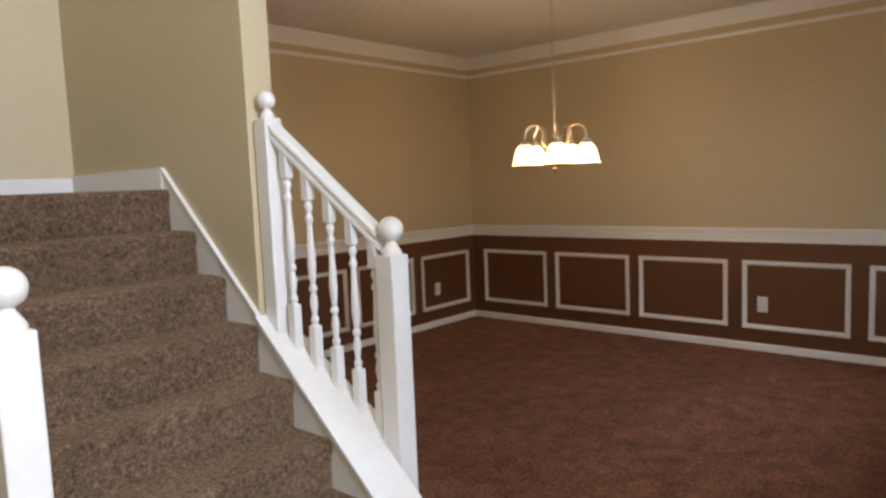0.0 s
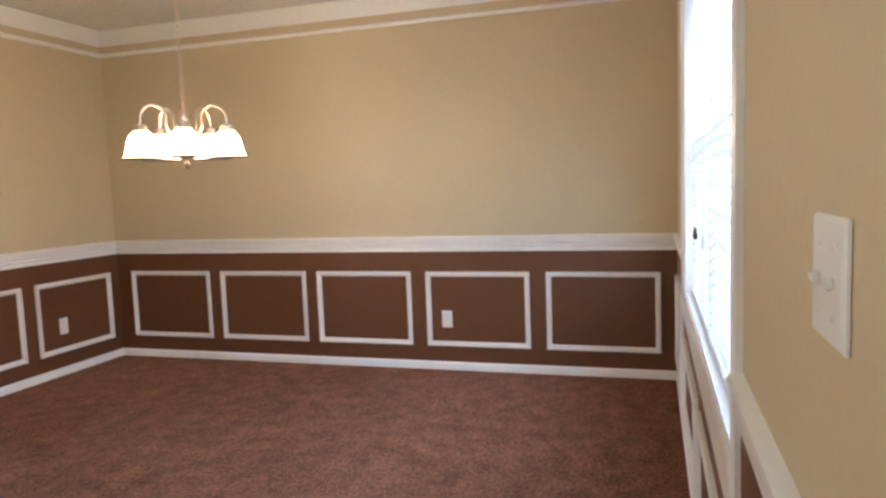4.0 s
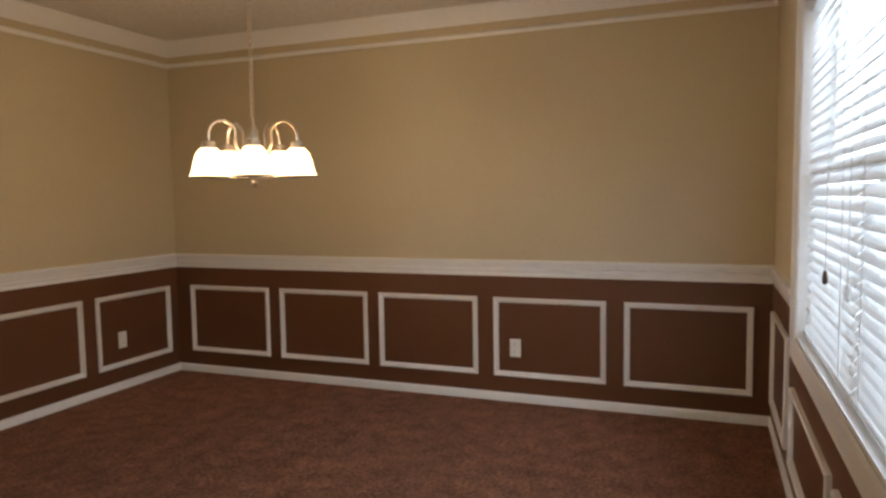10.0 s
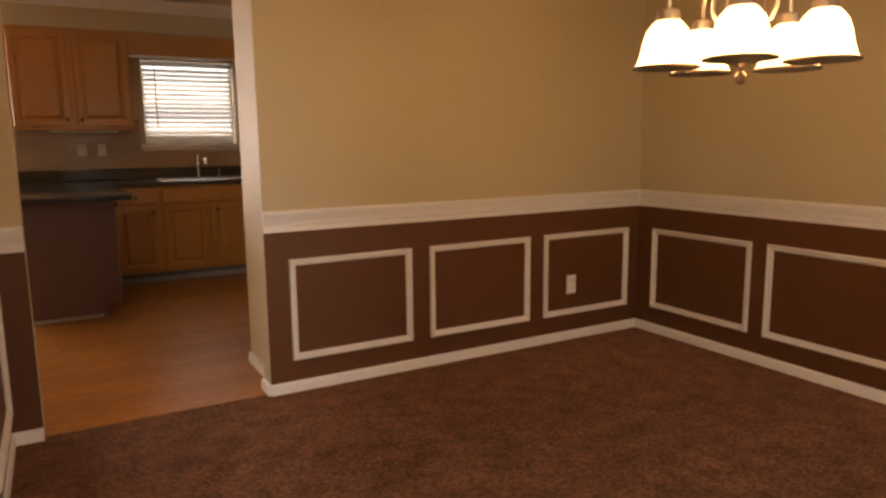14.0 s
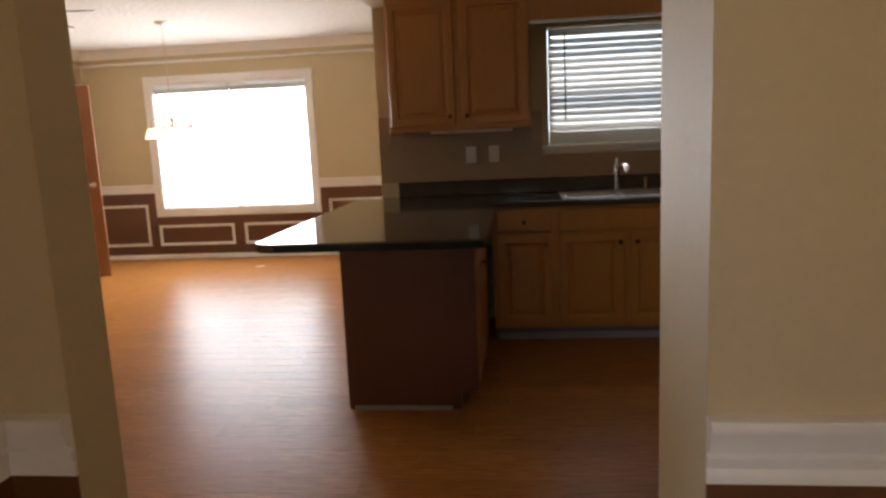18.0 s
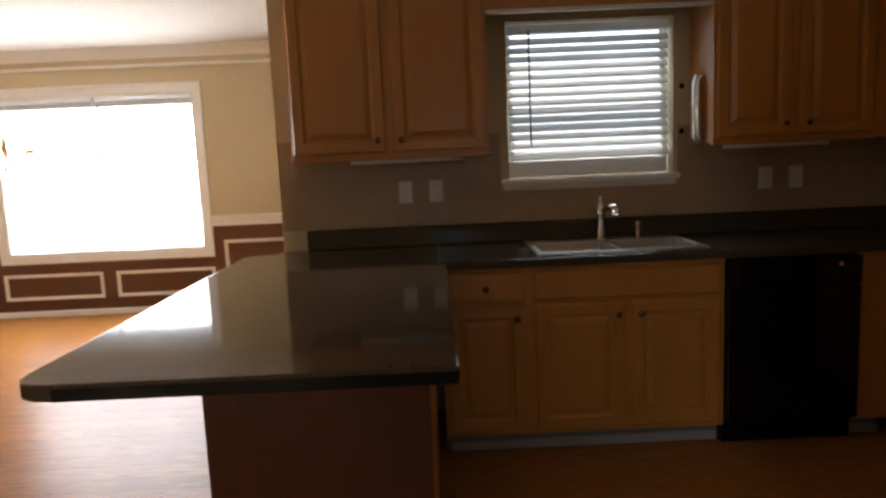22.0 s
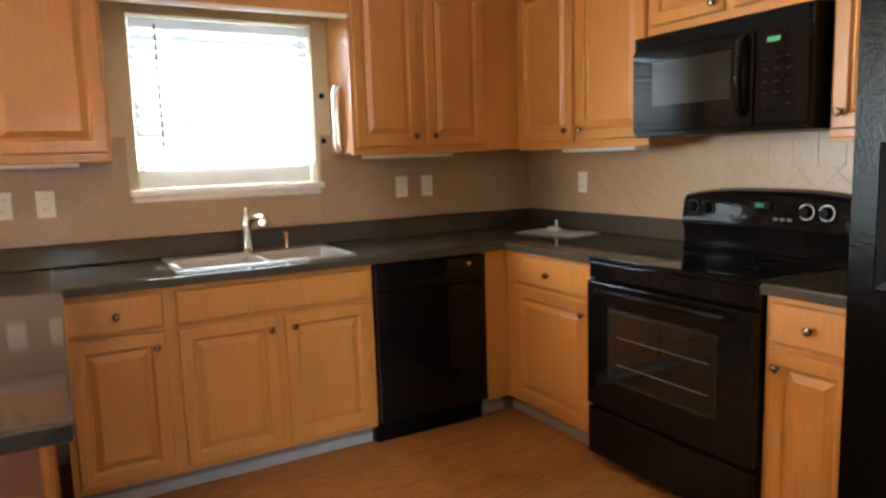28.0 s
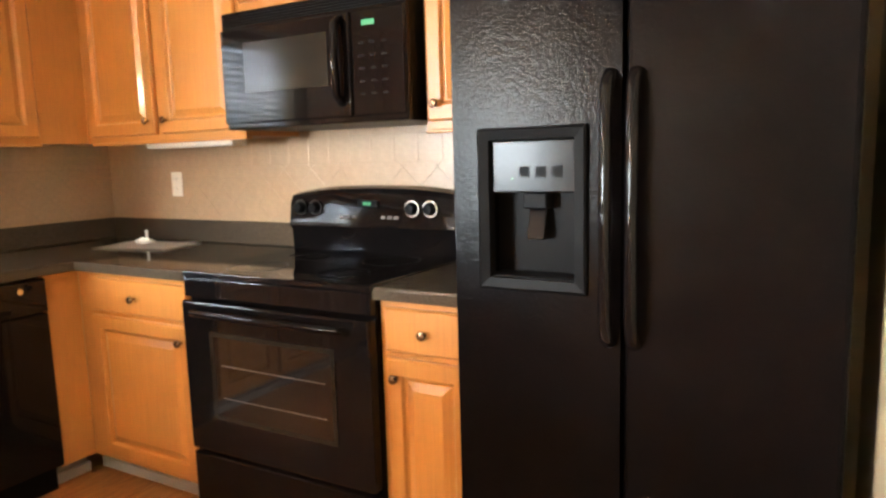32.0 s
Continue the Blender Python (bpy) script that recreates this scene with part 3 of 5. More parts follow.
wainscot("wainscot_breakfast_side", "y", XE, -1, [(YS + 0.14, YN, 0.05, RAIL - 0.10)], [(0.30, 1.05, PZ0, PZ1), (1.15, 1.90, PZ0, PZ1), (2.0, 2.70, PZ0, PZ1)], "brown painted wainscot on the breakfast side wall")


# windows: built facing -y at the origin's wall face, then turned
def window(name, place, turn, w, h, casing, depth, label, sashes=1, liner=True, meeting=True, stile=0.040):
    """Opening w x h with its lower middle at place; -y is the room side."""
    root = thing(name, place, label, "window", kind="structure", turn=turn)
    up = pose(0, 0, h / 2)
    ring = [(-casing, 0), (-casing, 0.014), (-casing + 0.012, 0.020), (-casing + 0.03, 0.016), (-0.02, 0.012), (-0.004, 0.008), (-0.004, 0)]
    if casing > 0.02:
        part("window_frame", moved(rect_rings(w, h, ring, fill=False), up), WHITE, root, "white window casing")
    if liner:
        part("jamb_liner", moved(rect_rings(w, h, [(0.0, 0.004), (0.0, -depth), (0.012, -depth), (0.012, 0.004)], fill=False), up), WHITE, root)
    sw = (w - 0.024) / sashes
    for i in range(sashes):
        x = -w / 2 + 0.012 + sw * (i + 0.5)
        for k in range(2 if meeting else 1):
            sh = (h - 0.024) / 2 + 0.015 if meeting else h - 0.024
            z = 0.012 + sh / 2 if k == 0 else h - 0.012 - sh / 2
            y = depth - 0.045 - 0.028 * (1 - k) + 0.012
            s = part("sash", moved(rect_rings(sw, sh, [(0, 0), (0, 0.026), (stile - 0.006, 0.026), (stile, 0.020), (stile, 0)], fill=False), pose(x, y + 0.03, z)), WHITE, root, "white window sash")
            g = part("pane", moved(boxes((-sw / 2 + stile - 0.002, 0.010, -sh / 2 + stile - 0.002, sw / 2 - stile + 0.002, 0.014, sh / 2 - stile + 0.002)), pose(x, y, z)), GLASS, s)
            g.visible_shadow = False
    return root


def blind(name, place, turn, w, top, bottom, pitch, tilt, label, slat_w=0.05, cord=0.6, ladders=2):
    """A slatted blind hung with its head's middle at place; slats down to bottom."""
    root = thing(name, place, label, "blind", turn=turn)
    part("head_rail", boxes((-w / 2, -0.03, -0.045, w / 2, 0.03, 0.0), bevel=0.004), BLIND, root)
    n = int((top - bottom - 0.06) / pitch)
    first = None
    for i in range(n):
        z = -0.06 - pitch * (i + 0.5)
        if first is None:
            bm = bmesh.new()
            rows = []
            for u, b in ((-0.5, 0), (-0.25, 0.0022), (0, 0.003), (0.25, 0.0022), (0.5, 0)):
                rows.append([[bm.verts.new((x, u * slat_w, b + t)) for x in (-w / 2, w / 2)] for t in (0, 0.0026)])
            for p, q in zip(rows, rows[1:]):
                for t in (0, 1):
                    bm.faces.new((p[t][0], p[t][1], q[t][1], q[t][0]))
                for e in (0, 1):
                    bm.faces.new((p[0][e], p[1][e], q[1][e], q[0][e]))
            for r in (rows[0], rows[-1]):
                bm.faces.new((r[0][0], r[0][1], r[1][1], r[1][0]))
            first = part("slat", bm, BLIND, root)
            ob = first
        else:
            ob = new("slat", first.data)
            ob.parent = root
        ob.matrix_basis = pose(random.uniform(-0.001, 0.001), 0, z, tilt + random.uniform(-1.5, 1.5), 0, random.uniform(-0.05, 0.05))
    part("bottom_rail", boxes((-w / 2, -0.026, bottom - top, w / 2, 0.026, bottom - top + 0.018), bevel=0.004), BLIND, root)
    for k in range(ladders):
        x = -w / 2 + w * (0.14 + 0.72 * k / max(1, ladders - 1))
        part("ladder_cord", tube([(x, -0.030, -0.04), (x, -0.030, bottom - top + 0.01)], 0.0012, 5), BLIND, root)
        part("ladder_cord", tube([(x, 0.030, -0.04), (x, 0.030, bottom - top + 0.01)], 0.0012, 5), BLIND, root)
    if cord:
        x = -w / 2 + 0.11
        part("tilt_wand", tube([(x, -0.042, -0.03), (x, -0.042, -cord)], 0.004, 8), BRONZE, root, "dark tilt wand")
    return root


window("window_1", (-1.795, YC, 0.72), 180, 1.99, 1.38, 0.095, 0.14, "white double sash window in the dining room", 2)
window("window_2", (-1.8175, YS, 1.245), 0, 0.865, 0.80, 0.0045, 0.14, "small white window over the kitchen sink", 1, liner=False, stile=0.024)
_w2 = bpy.data.objects["window_2"]
part("sash_rail", boxes((-0.425, 0.078, 0.003, 0.425, 0.100, 0.092), bevel=0.004), WHITE, _w2, "wide bottom rail of the sash")
window("window_3", (-5.845, YN, 0.61), 0, 1.89, 1.49, 0.09, 0.14, "wide white window in the breakfast area", 2, meeting=False, stile=0.013)
tagged(setting("window_sill", boxes((-2.295, -0.055, 1.213, -1.365, 0.10, 1.242), bevel=0.006, segs=2), WHITE, "white wooden sill under the kitchen window", "sill"))
tagged(setting("window_apron", boxes((-2.28, -0.018, 1.183, -1.38, -0.002, 1.2125), bevel=0.005), WHITE, "white apron under the kitchen window sill", "trim"))
blind("window_blind", (-2.287, YC - 0.045, 2.085), 180, 0.965, 2.085, 0.745, 0.042, 48, "white slatted blind, half open, in the dining window", cord=0, ladders=2)
blind("window_blind", (-1.303, YC - 0.045, 2.085), 180, 0.965, 2.085, 0.745, 0.042, 48, "white slatted blind, half open, in the dining window", cord=0, ladders=2)
blind("window_blind", (-1.8175, YS + 0.055, 2.032), 0, 0.845, 2.032, 1.338, 0.0445, 52, "white slatted blind, half open, over the sink", cord=0.62, ladders=2)


def raised_blind(place, w, label):
    """A blind drawn up: its slats lie stacked under the head rail."""
    root = thing("window_blind", place, label, "blind", "raised blinds in the breakfast window")
    part("head_rail", boxes((-w / 2, -0.03, -0.045, w / 2, 0.03, 0.0), bevel=0.004), BLIND, root)
    for i in range(8):
        part("slat", boxes((-w / 2 + random.uniform(0, 0.003), -0.025 + random.uniform(-0.003, 0.003), -0.0495 - 0.0045 * i, w / 2, 0.025, -0.0465 - 0.0045 * i)), BLIND, root)
    part("bottom_rail", boxes((-w / 2, -0.026, -0.098, w / 2, 0.026, -0.083), bevel=0.004), BLIND, root)
    part("pull_cord", tube([(w / 2 - 0.06, -0.034, -0.03), (w / 2 - 0.06, -0.036, -0.55)], 0.0015, 5), BLIND, root)
    return root


for _x in (-6.313, -5.377):
    raised_blind((_x, YN + 0.045, 2.086), 0.92, "white slatted blind drawn up under the window head")

# pull cords of the dining blinds, with tassels
for _x in (-1.83, -1.45):
    _pc = thing("blind_cord", (_x, YC - 0.008, 2.05), "white blind pull cord with a small tassel", "cord", "pull cords of the dining blinds")
    part("cord", tube([(0, 0.0, 0), (0.002, 0.003, -0.5), (0.004, 0.004, -0.98)], 0.0016, 6), BLIND, _pc)
    part("tassel", lathe([(0.003, -0.975), (0.007, -0.985), (0.009, -1.015), (0.004, -1.022)], 12, place=(0.004, 0.004, 0)), BRONZE if _x > -1.7 else BLIND, _pc, "small tassel", smooth=True)

# ---- stairs ----
RISE, RUN, Y1 = 0.196, 0.2216, -6.42     # first nosing
SX0, SX1 = -4.600, -3.450                # carpeted width
YL = Y1 + 6 * RUN                      # nosing of the landing
wall("wall_stair_side", "y", XD - 0.13, 0.13, (-5.75, YB), (0, ZC), (), PAINT, "tan painted wall closing the stairs")


def staircase():
    root = thing("staircase", (SX1, Y1, 0), "straight flight of carpeted stairs up to a landing", "stairs")
    inv = root.matrix_world.inverted()
    for k in range(1, 8):
        y0, z1 = Y1 + RUN * (k - 1), RISE * k
        y1 = (y0 + RUN + 0.03) if k < 7 else YB
        bm = bmesh.new()
        # rounded nosing over a slightly sloped riser, wrapped in carpet
        prof = [(y0 + 0.013, z1 - RISE), (y0 + 0.012, z1 - 0.075), (y0 + 0.005, z1 - 0.055), (y0, z1 - 0.034), (y0 + 0.004, z1 - 0.016), (y0 + 0.014, z1 - 0.004), (y0 + 0.030, z1), (y1, z1), (y1, z1 - RISE)]
        xs = [SX0 + (0.061 if k < 7 else 0) + (SX1 - SX0 - (0.061 if k < 7 else 0)) * i / 12 for i in range(13)]
        rows = [[bm.verts.new((x, y, z)) for y, z in prof] for x in xs]
        for a, b in zip(rows, rows[1:]):
            for j in range(len(prof)):
                bm.faces.new((a[j], a[(j + 1) % len(prof)], b[(j + 1) % len(prof)], b[j]))
        bm.faces.new(rows[0])
        bm.faces.new(rows[-1])
        part("step" if k < 7 else "landing", moved(bm, inv), STAIRCARPET, root, "carpeted step" if k < 7 else "carpeted landing", smooth=True)
    return root


staircase()
# landing goes on to the left of the flight
setting("floor_landing", boxes((-6.18, YL + 0.03, 1.20, SX0 - 0.002, YB, 7 * RISE)), STAIRCARPET, "brown carpeted landing floor", "carpet")


def slope_z(y, lift):
    return RISE + (y - Y1) * RISE / RUN + lift


def skirt(name, x0, x1, y0, y1, low, high, label, lean=0):
    bm = bmesh.new()
    rows = [[bm.verts.new((x + q * (y - y0) / (y1 - y0), y, z)) for y, z in ((y0, max(0, slope_z(y0, low))), (y1, slope_z(y1, low)), (y1, slope_z(y1, high)), (y0, slope_z(y0, high)))] for x, q in ((x0, 0), (x1, lean))]
    for j in range(4):
        bm.faces.new((rows[0][j], rows[0][(j + 1) % 4], rows[1][(j + 1) % 4], rows[1][j]))
    bm.faces.new(rows[0])
    bm.faces.new(rows[1])
    return setting(name, bm, WHITE, label, "trim")


XA0, XB = -3.226, -3.372            # newels at the foot and at the wall end


def stringers():
    # open side: closed stringer with a flat cap under the balusters, then a skirt along the wall
    for x0, x1, s, lean in ((SX1 + 0.001, XA0 + 0.030, 1, XB - XA0), (SX0 - 0.06, SX0 + 0.06, -1, 0)):
        bm = bmesh.new()
        ya, yb = -6.30, -5.755 if s > 0 else YL + 0.03
        rows = [[bm.verts.new((x + q * (y - ya) / (yb - ya), y, z)) for y, z in ((ya, 0), (yb, 0), (yb, slope_z(yb, 0.022)), (ya, slope_z(ya, 0.022)))] for x, q in ((x0, 0), (x1, lean))]
        for j in range(4):
            bm.faces.new((rows[0][j], rows[0][(j + 1) % 4], rows[1][(j + 1) % 4], rows[1][j]))
        bm.faces.new(rows[0])
        bm.faces.new(rows[1])
        setting("stair_stringer", bm, WHITE, "white painted stair stringer", "trim")
        skirt("stringer_cap", x0 - 0.012, x1 + 0.012, ya, yb, 0.023, 0.042, "white cap on the stair stringer", lean)
    skirt("stringer_foot", SX1 + 0.001, XA0 - 0.0465, -6.515, -6.3005, -0.30, 0.022, "white painted foot of the stair stringer")
    skirt("stringer_cap", SX1 - 0.011, XA0 - 0.0465, -6.520, -6.3005, 0.023, 0.042, "white cap on the foot of the stringer")
    skirt("stair_skirt", SX1 + 0.001, XD - 0.131, -5.755, YL + 0.06, -0.26, 0.036, "white skirt board up the stairs")
    skirt("skirt_edge", SX1 - 0.006, XD - 0.131, -5.755, YL + 0.06, 0.0365, 0.050, "white moulded edge of the skirt board")
    z = slope_z(YL + 0.06, 0.050)
    setting("baseboard", boxes((XD - 0.15, YL + 0.061, 7 * RISE + 0.001, XD - 0.131, YB - 0.02, z)), WHITE, "white baseboard on the landing", "baseboard")
    setting("baseboard", boxes((-6.18, YB - 0.02, 7 * RISE + 0.001, XD - 0.131, YB - 0.001, z - 0.015)), WHITE, "white baseboard on the landing", "baseboard")


stringers()


def newel(place, height, label, b=0.046, k=1.0):
    root = thing("newel_post", place, label, "newel post", "newel posts")
    part("post", boxes((-b, -b, 0, b, b, height), bevel=0.006, segs=2), WHITE, root)
    r = 0.049
    prof = [(0.040, 0.0005), (0.041, 0.008), (0.037, 0.018), (0.028, 0.032), (0.020, 0.044), (0.018, 0.052), (0.022, 0.056)]
    prof += [(r * math.sin(a), 0.098 - r * math.cos(a)) for a in [0.5 + (math.pi - 0.5) * i / 14 for i in range(15)]]
    part("ball_finial", lathe([(q * k, height + z * k) for q, z in prof], 28), WHITE, root, "round ball finial on a flared foot", smooth=True)
    return root


newel((XA0, -6.340, 0), 1.084, "white square newel post with a ball finial at the stair foot")
newel((XB, -5.802, slope_z(-5.84, 0.042)), 1.640 - slope_z(-5.84, 0.042), "white square newel post with a ball finial at the wall end", 0.041, 0.76)
XL = SX0 + 0.040
newel((XL, -6.460, 0), 1.059, "white square newel post with a ball finial at the stair foot")
newel((XL, -5.14, slope_z(-5.18, 0.042)), 2.14 - slope_z(-5.18, 0.042), "white square newel post with a ball finial at the landing")


def handrail(x, ya, yb, lift, label, shift=0.0, steep=0.0):
    root = thing("handrail", (x, ya, slope_z(ya, lift)), label, "handrail", "handrails")
    prof = [(-0.026, -0.038), (0.026, -0.038), (0.026, -0.016), (0.018, -0.008), (0.032, 0.004), (0.032, 0.020), (0.022, 0.030), (-0.022, 0.030), (-0.032, 0.020), (-0.032, 0.004), (-0.018, -0.008), (-0.026, -0.016)]
    bm = bmesh.new()
    rows = [[bm.verts.new((u + shift * d / (yb - ya), d, v + d * (RISE / RUN + steep))) for u, v in prof] for d in (0, yb - ya)]
    k = len(prof)
    for j in range(k):
        bm.faces.new((rows[0][j], rows[0][(j + 1) % k], rows[1][(j + 1) % k], rows[1][j]))
    bm.faces.new(rows[0])
    bm.faces.new(rows[1])
    part("rail", bm, WHITE, root)
    fb = bmesh.new()
    rows = [[fb.verts.new((u + shift * d / (yb - ya), d, v + d * (RISE / RUN + steep))) for u, v in ((-0.020, -0.0385), (0.020, -0.0385), (0.020, -0.050), (-0.020, -0.050))] for d in (0.002, yb - ya - 0.002)]
    for j in range(4):
        fb.faces.new((rows[0][j], rows[0][(j + 1) % 4], rows[1][(j + 1) % 4], rows[1][j]))
    fb.faces.new(rows[0])
    fb.faces.new(rows[1])
    part("fillet", fb, WHITE, root, "flat strip under the rail")
    return root


HL, STEEP = 0.838, 0.11             # height over the slope; extra pitch of the open side's rail
handrail(XA0, -6.298, -5.849, HL, "white moulded stair handrail on the open side", XB - XA0, STEEP)
handrail(XL, -6.414, -5.187, HL, "white moulded stair handrail along the far side")


def baluster_mesh(h):
    """Square foot and head with a turned shaft between; foot and head follow the slope."""
    s, sl = 0.019, RISE / RUN
    bm = bmesh.new()
    foot, head = 0.155, 0.10
    for z0, z1, cut0, cut1 in ((0, foot, True, False), (h - head, h, False, True)):
        low = [bm.verts.new((x, y, z0 + (y * sl if cut0 else 0))) for x, y in ((-s, -s), (s, -s), (s, s), (-s, s))]
        top = [bm.verts.new((x, y, z1 + (y * sl if cut1 else 0))) for x, y in ((-s, -s), (s, -s), (s, s), (-s, s))]
        for i in range(4):
            bm.faces.new((low[i], low[(i + 1) % 4], top[(i + 1) % 4], top[i]))
        bm.faces.new(low)
        bm.faces.new(top)
    a, b = foot, h - head
    L = b - a
    prof = [(0.018, 0), (0.012, 0.008), (0.017, 0.014), (0.017, 0.024), (0.010, 0.032), (0.012, 0.045), (0.0175, 0.07), (0.013, 0.095), (0.010, 0.105), (0.0175, 0.112), (0.0175, 0.122), (0.010, 0.13), (0.015, 0.16), (0.018, 0.19), (0.014, 0.26), (0.011, 0.315), (0.011, 0.322), (0.0175, 0.33), (0.0175, 0.34), (0.011, 0.348), (0.011, 0.36), (0.0175, 0.368), (0.0175, 0.38), (0.012, 0.388), (0.018, L)]
    prof = [(r, a + z * L / 0.395) for r, z in prof[:-1]] + [(0.018, b)]
    prof.sort(key=lambda p: p[1])
    lb = lathe(prof, 12)
    me = bpy.data.meshes.new("tmp")
    lb.to_mesh(me)
    lb.free()
    bm.from_mesh(me)
    bpy.data.meshes.remove(me)
    return bm


BH = HL - 0.0505 - 0.042
_first = part("baluster", baluster_mesh(BH), WHITE, None, "", smooth=True)
tagged(_first, "white turned stair baluster", "baluster", "balusters of the stairs")
_spots = [(XA0 + (XB - XA0) * (0.09 + 0.205 * i), -6.258 + 0.092 * i) for i in range(5)] + [(XL, -6.340 + 0.120 * i) for i in range(10)]
for _i, (_x, _y) in enumerate(_spots):
    _m = pose(_x, _y, slope_z(_y, 0.0415))
    if _i < 5:
        _m = _m @ Matrix.Diagonal((1, 1, 1 + STEEP * (_y + 6.298) / BH, 1))
    if _i == 0:
        _first.matrix_basis = _m
    else:
        copy_thing(_first, _m)


# ---- dining chandelier ----
def bell_shade():
    """A flared frosted glass bell, open below, with its neck at the origin."""
    out = [(0.022, 0.0), (0.030, -0.006), (0.043, -0.022), (0.051, -0.045), (0.056, -0.070), (0.063, -0.092), (0.070, -0.102)]
    inn = [(r - 0.003, z - 0.001) for r, z in reversed(out)]
    n = 24
    bm = bmesh.new()
    rings = [[bm.verts.new((r * math.cos(2 * math.pi * i / n), r * math.sin(2 * math.pi * i / n), z)) for i in range(n)] for r, z in out + inn]
    for a, b in zip(rings, rings[1:] + rings[:1]):
        for i in range(n):
            bm.faces.new((a[i], a[(i + 1) % n], b[(i + 1) % n], b[i]))
    return bm


def chandelier(name, place, drop, arm, shade_mat, label, watts, tint=(1.0, 0.68, 0.38), spin=0.0, scale=1.0):
    """Five curved arms with bell shades, hung on a chain; place is the bottom finial."""
    root = thing(name, place, label, "chandelier")
    S = scale
    prof = [(0.003, 0), (0.010, 0.006), (0.012, 0.018), (0.005, 0.028), (0.008, 0.036), (0.034, 0.044), (0.040, 0.060), (0.026, 0.074), (0.016, 0.09), (0.014, 0.10), (0.020, 0.115), (0.026, 0.125), (0.026, 0.14), (0.017, 0.155), (0.020, 0.17), (0.020, 0.205), (0.012, 0.215), (0.006, 0.23)]
    part("column", lathe([(r * S, z * S) for r, z in prof], 20), NICKEL, root, "turned metal column", smooth=True)
    hub = 0.115 * S
    for i in range(5):
        a = spin + 2 * math.pi * i / 5
        c, s = math.cos(a), math.sin(a)
        line = [(0.02, hub), (0.035, hub - 0.012), (0.055, hub - 0.006), (0.066, hub + 0.02)]
        for k in range(1, 13):
            ang = math.pi * (1 - k / 12)
            line.append((arm - 0.048 + 0.048 * math.cos(ang), hub + 0.045 + 0.052 * math.sin(ang)))
        line.append((arm, hub + 0.02))
        pts = [(c * r * S, s * r * S, z * S) for r, z in line]
        part("arm", tube(pts, 0.0055 * S, 8), NICKEL, root, "curved metal arm", smooth=True)
        ex, ey, ez = pts[-1]
        part("shade_holder", lathe([(0.012 * S, 0.006), (0.024 * S, 0.0), (0.026 * S, -0.022 * S), (0.020 * S, -0.026 * S)], 16, place=(ex, ey, ez)), NICKEL, root, smooth=True)
        m = Matrix.Translation((ex, ey, ez - 0.018 * S)) @ Matrix.Scale(S, 4)
        sh = part("shade", moved(bell_shade(), m), shade_mat, root, "frosted glass bell shade", smooth=True)
        part("rim", moved(lathe([(0.0705, -0.099), (0.0725, -0.101), (0.0725, -0.104), (0.0695, -0.104)], 24), m), BRONZE, sh, "dark rim of the shade")
        if watts:
            sh.visible_shadow = False
            lamp("bulb_light", "POINT", (place[0] + ex, place[1] + ey, place[2] + ez - 0.075), (0, 0, -9), watts, tint, "warm light of a chandelier bulb", 0.03)
    zt = drop - 0.02
    z, k = 0.235 * S, 0
    while z < zt - 0.02:
        link_pts = [(0.0085 * math.cos(t), 0, 0.016 * math.sin(t)) for t in [2 * math.pi * q / 10 for q in range(11)]]
        part("chain_link", moved(tube(link_pts, 0.0024, 5), pose(0, 0, z, 0, 0, 90 * (k % 2))), NICKEL, root)
        z += 0.026
        k += 1
    part("canopy", lathe([(0.064, drop), (0.064, drop - 0.006), (0.050, drop - 0.018), (0.016, drop - 0.028), (0.006, drop - 0.034)], 24), NICKEL, root, "round ceiling canopy", smooth=True)
    return root


FIN = (-1.473, -5.995, 1.382)
chandelier("chandelier", FIN, ZC - FIN[2], 0.158, SHADE, "nickel chandelier with five lit frosted bell shades", BULB, scale=1.20)


# ---- outlets and switches ----
def outlet(place, turn, label, kind="outlet", w=0.072, h=0.116):
    root = thing("wall_" + kind, place, label, kind, turn=turn)
    part("cover_plate", moved(rect_rings(w, h, [(0, 0), (0, 0.003), (0.004, 0.006)]), pose(0, 0, 0)), PLATE, root)
    if kind == "outlet":
        for z in (-0.024, 0.024):
            s = part("socket", boxes((-0.016, -0.009, z - 0.013, 0.016, -0.0062, z + 0.013), bevel=0.002), PLATE, root)
            part("slot", boxes((-0.008, -0.0096, z - 0.002, -0.006, -0.0091, z + 0.007), (0.006, -0.0096, z - 0.002, 0.008, -0.0091, z + 0.007)), SLOT, s)
    else:
        n = 2 if w > 0.1 else 1
        for k in range(n):
            x = (k - (n - 1) / 2) * 0.046
            part("toggle", moved(boxes((-0.0045, -0.015, -0.005, 0.0045, -0.006, 0.005), bevel=0.0015), pose(x, 0, 0.003, 18)), PLATE, root)
            for z in (-0.03, 0.03):
                part("screw", lathe([(0.0026, -0.0072), (0.0026, -0.0062)], 10, "y", (x, 0, z)), PLATE, root)
    return root


outlet((XA - 0.0045, -6.680, 0.352), -90, "white wall outlet on the brown wainscot")
outlet((-0.300, YB - 0.0045, 0.352), 0, "white wall outlet on the brown wainscot")
outlet((-3.492, YC + 0.001, 1.172), 180, "white double light switch on the tan wall", "switch", 0.108, 0.110)

# ---- kitchen ----
BZ, CT = 0.875, 0.915                  # cabinet top, counter top


def knob(parent, x, y, z):
    part("knob", lathe([(0.005, 0.0), (0.005, -0.012), (0.013, -0.018), (0.015, -0.024), (0.012, -0.029), (0.004, -0.031)], 14, "y", (x, y, z)), KNOB, parent, "antique brass knob", smooth=True)


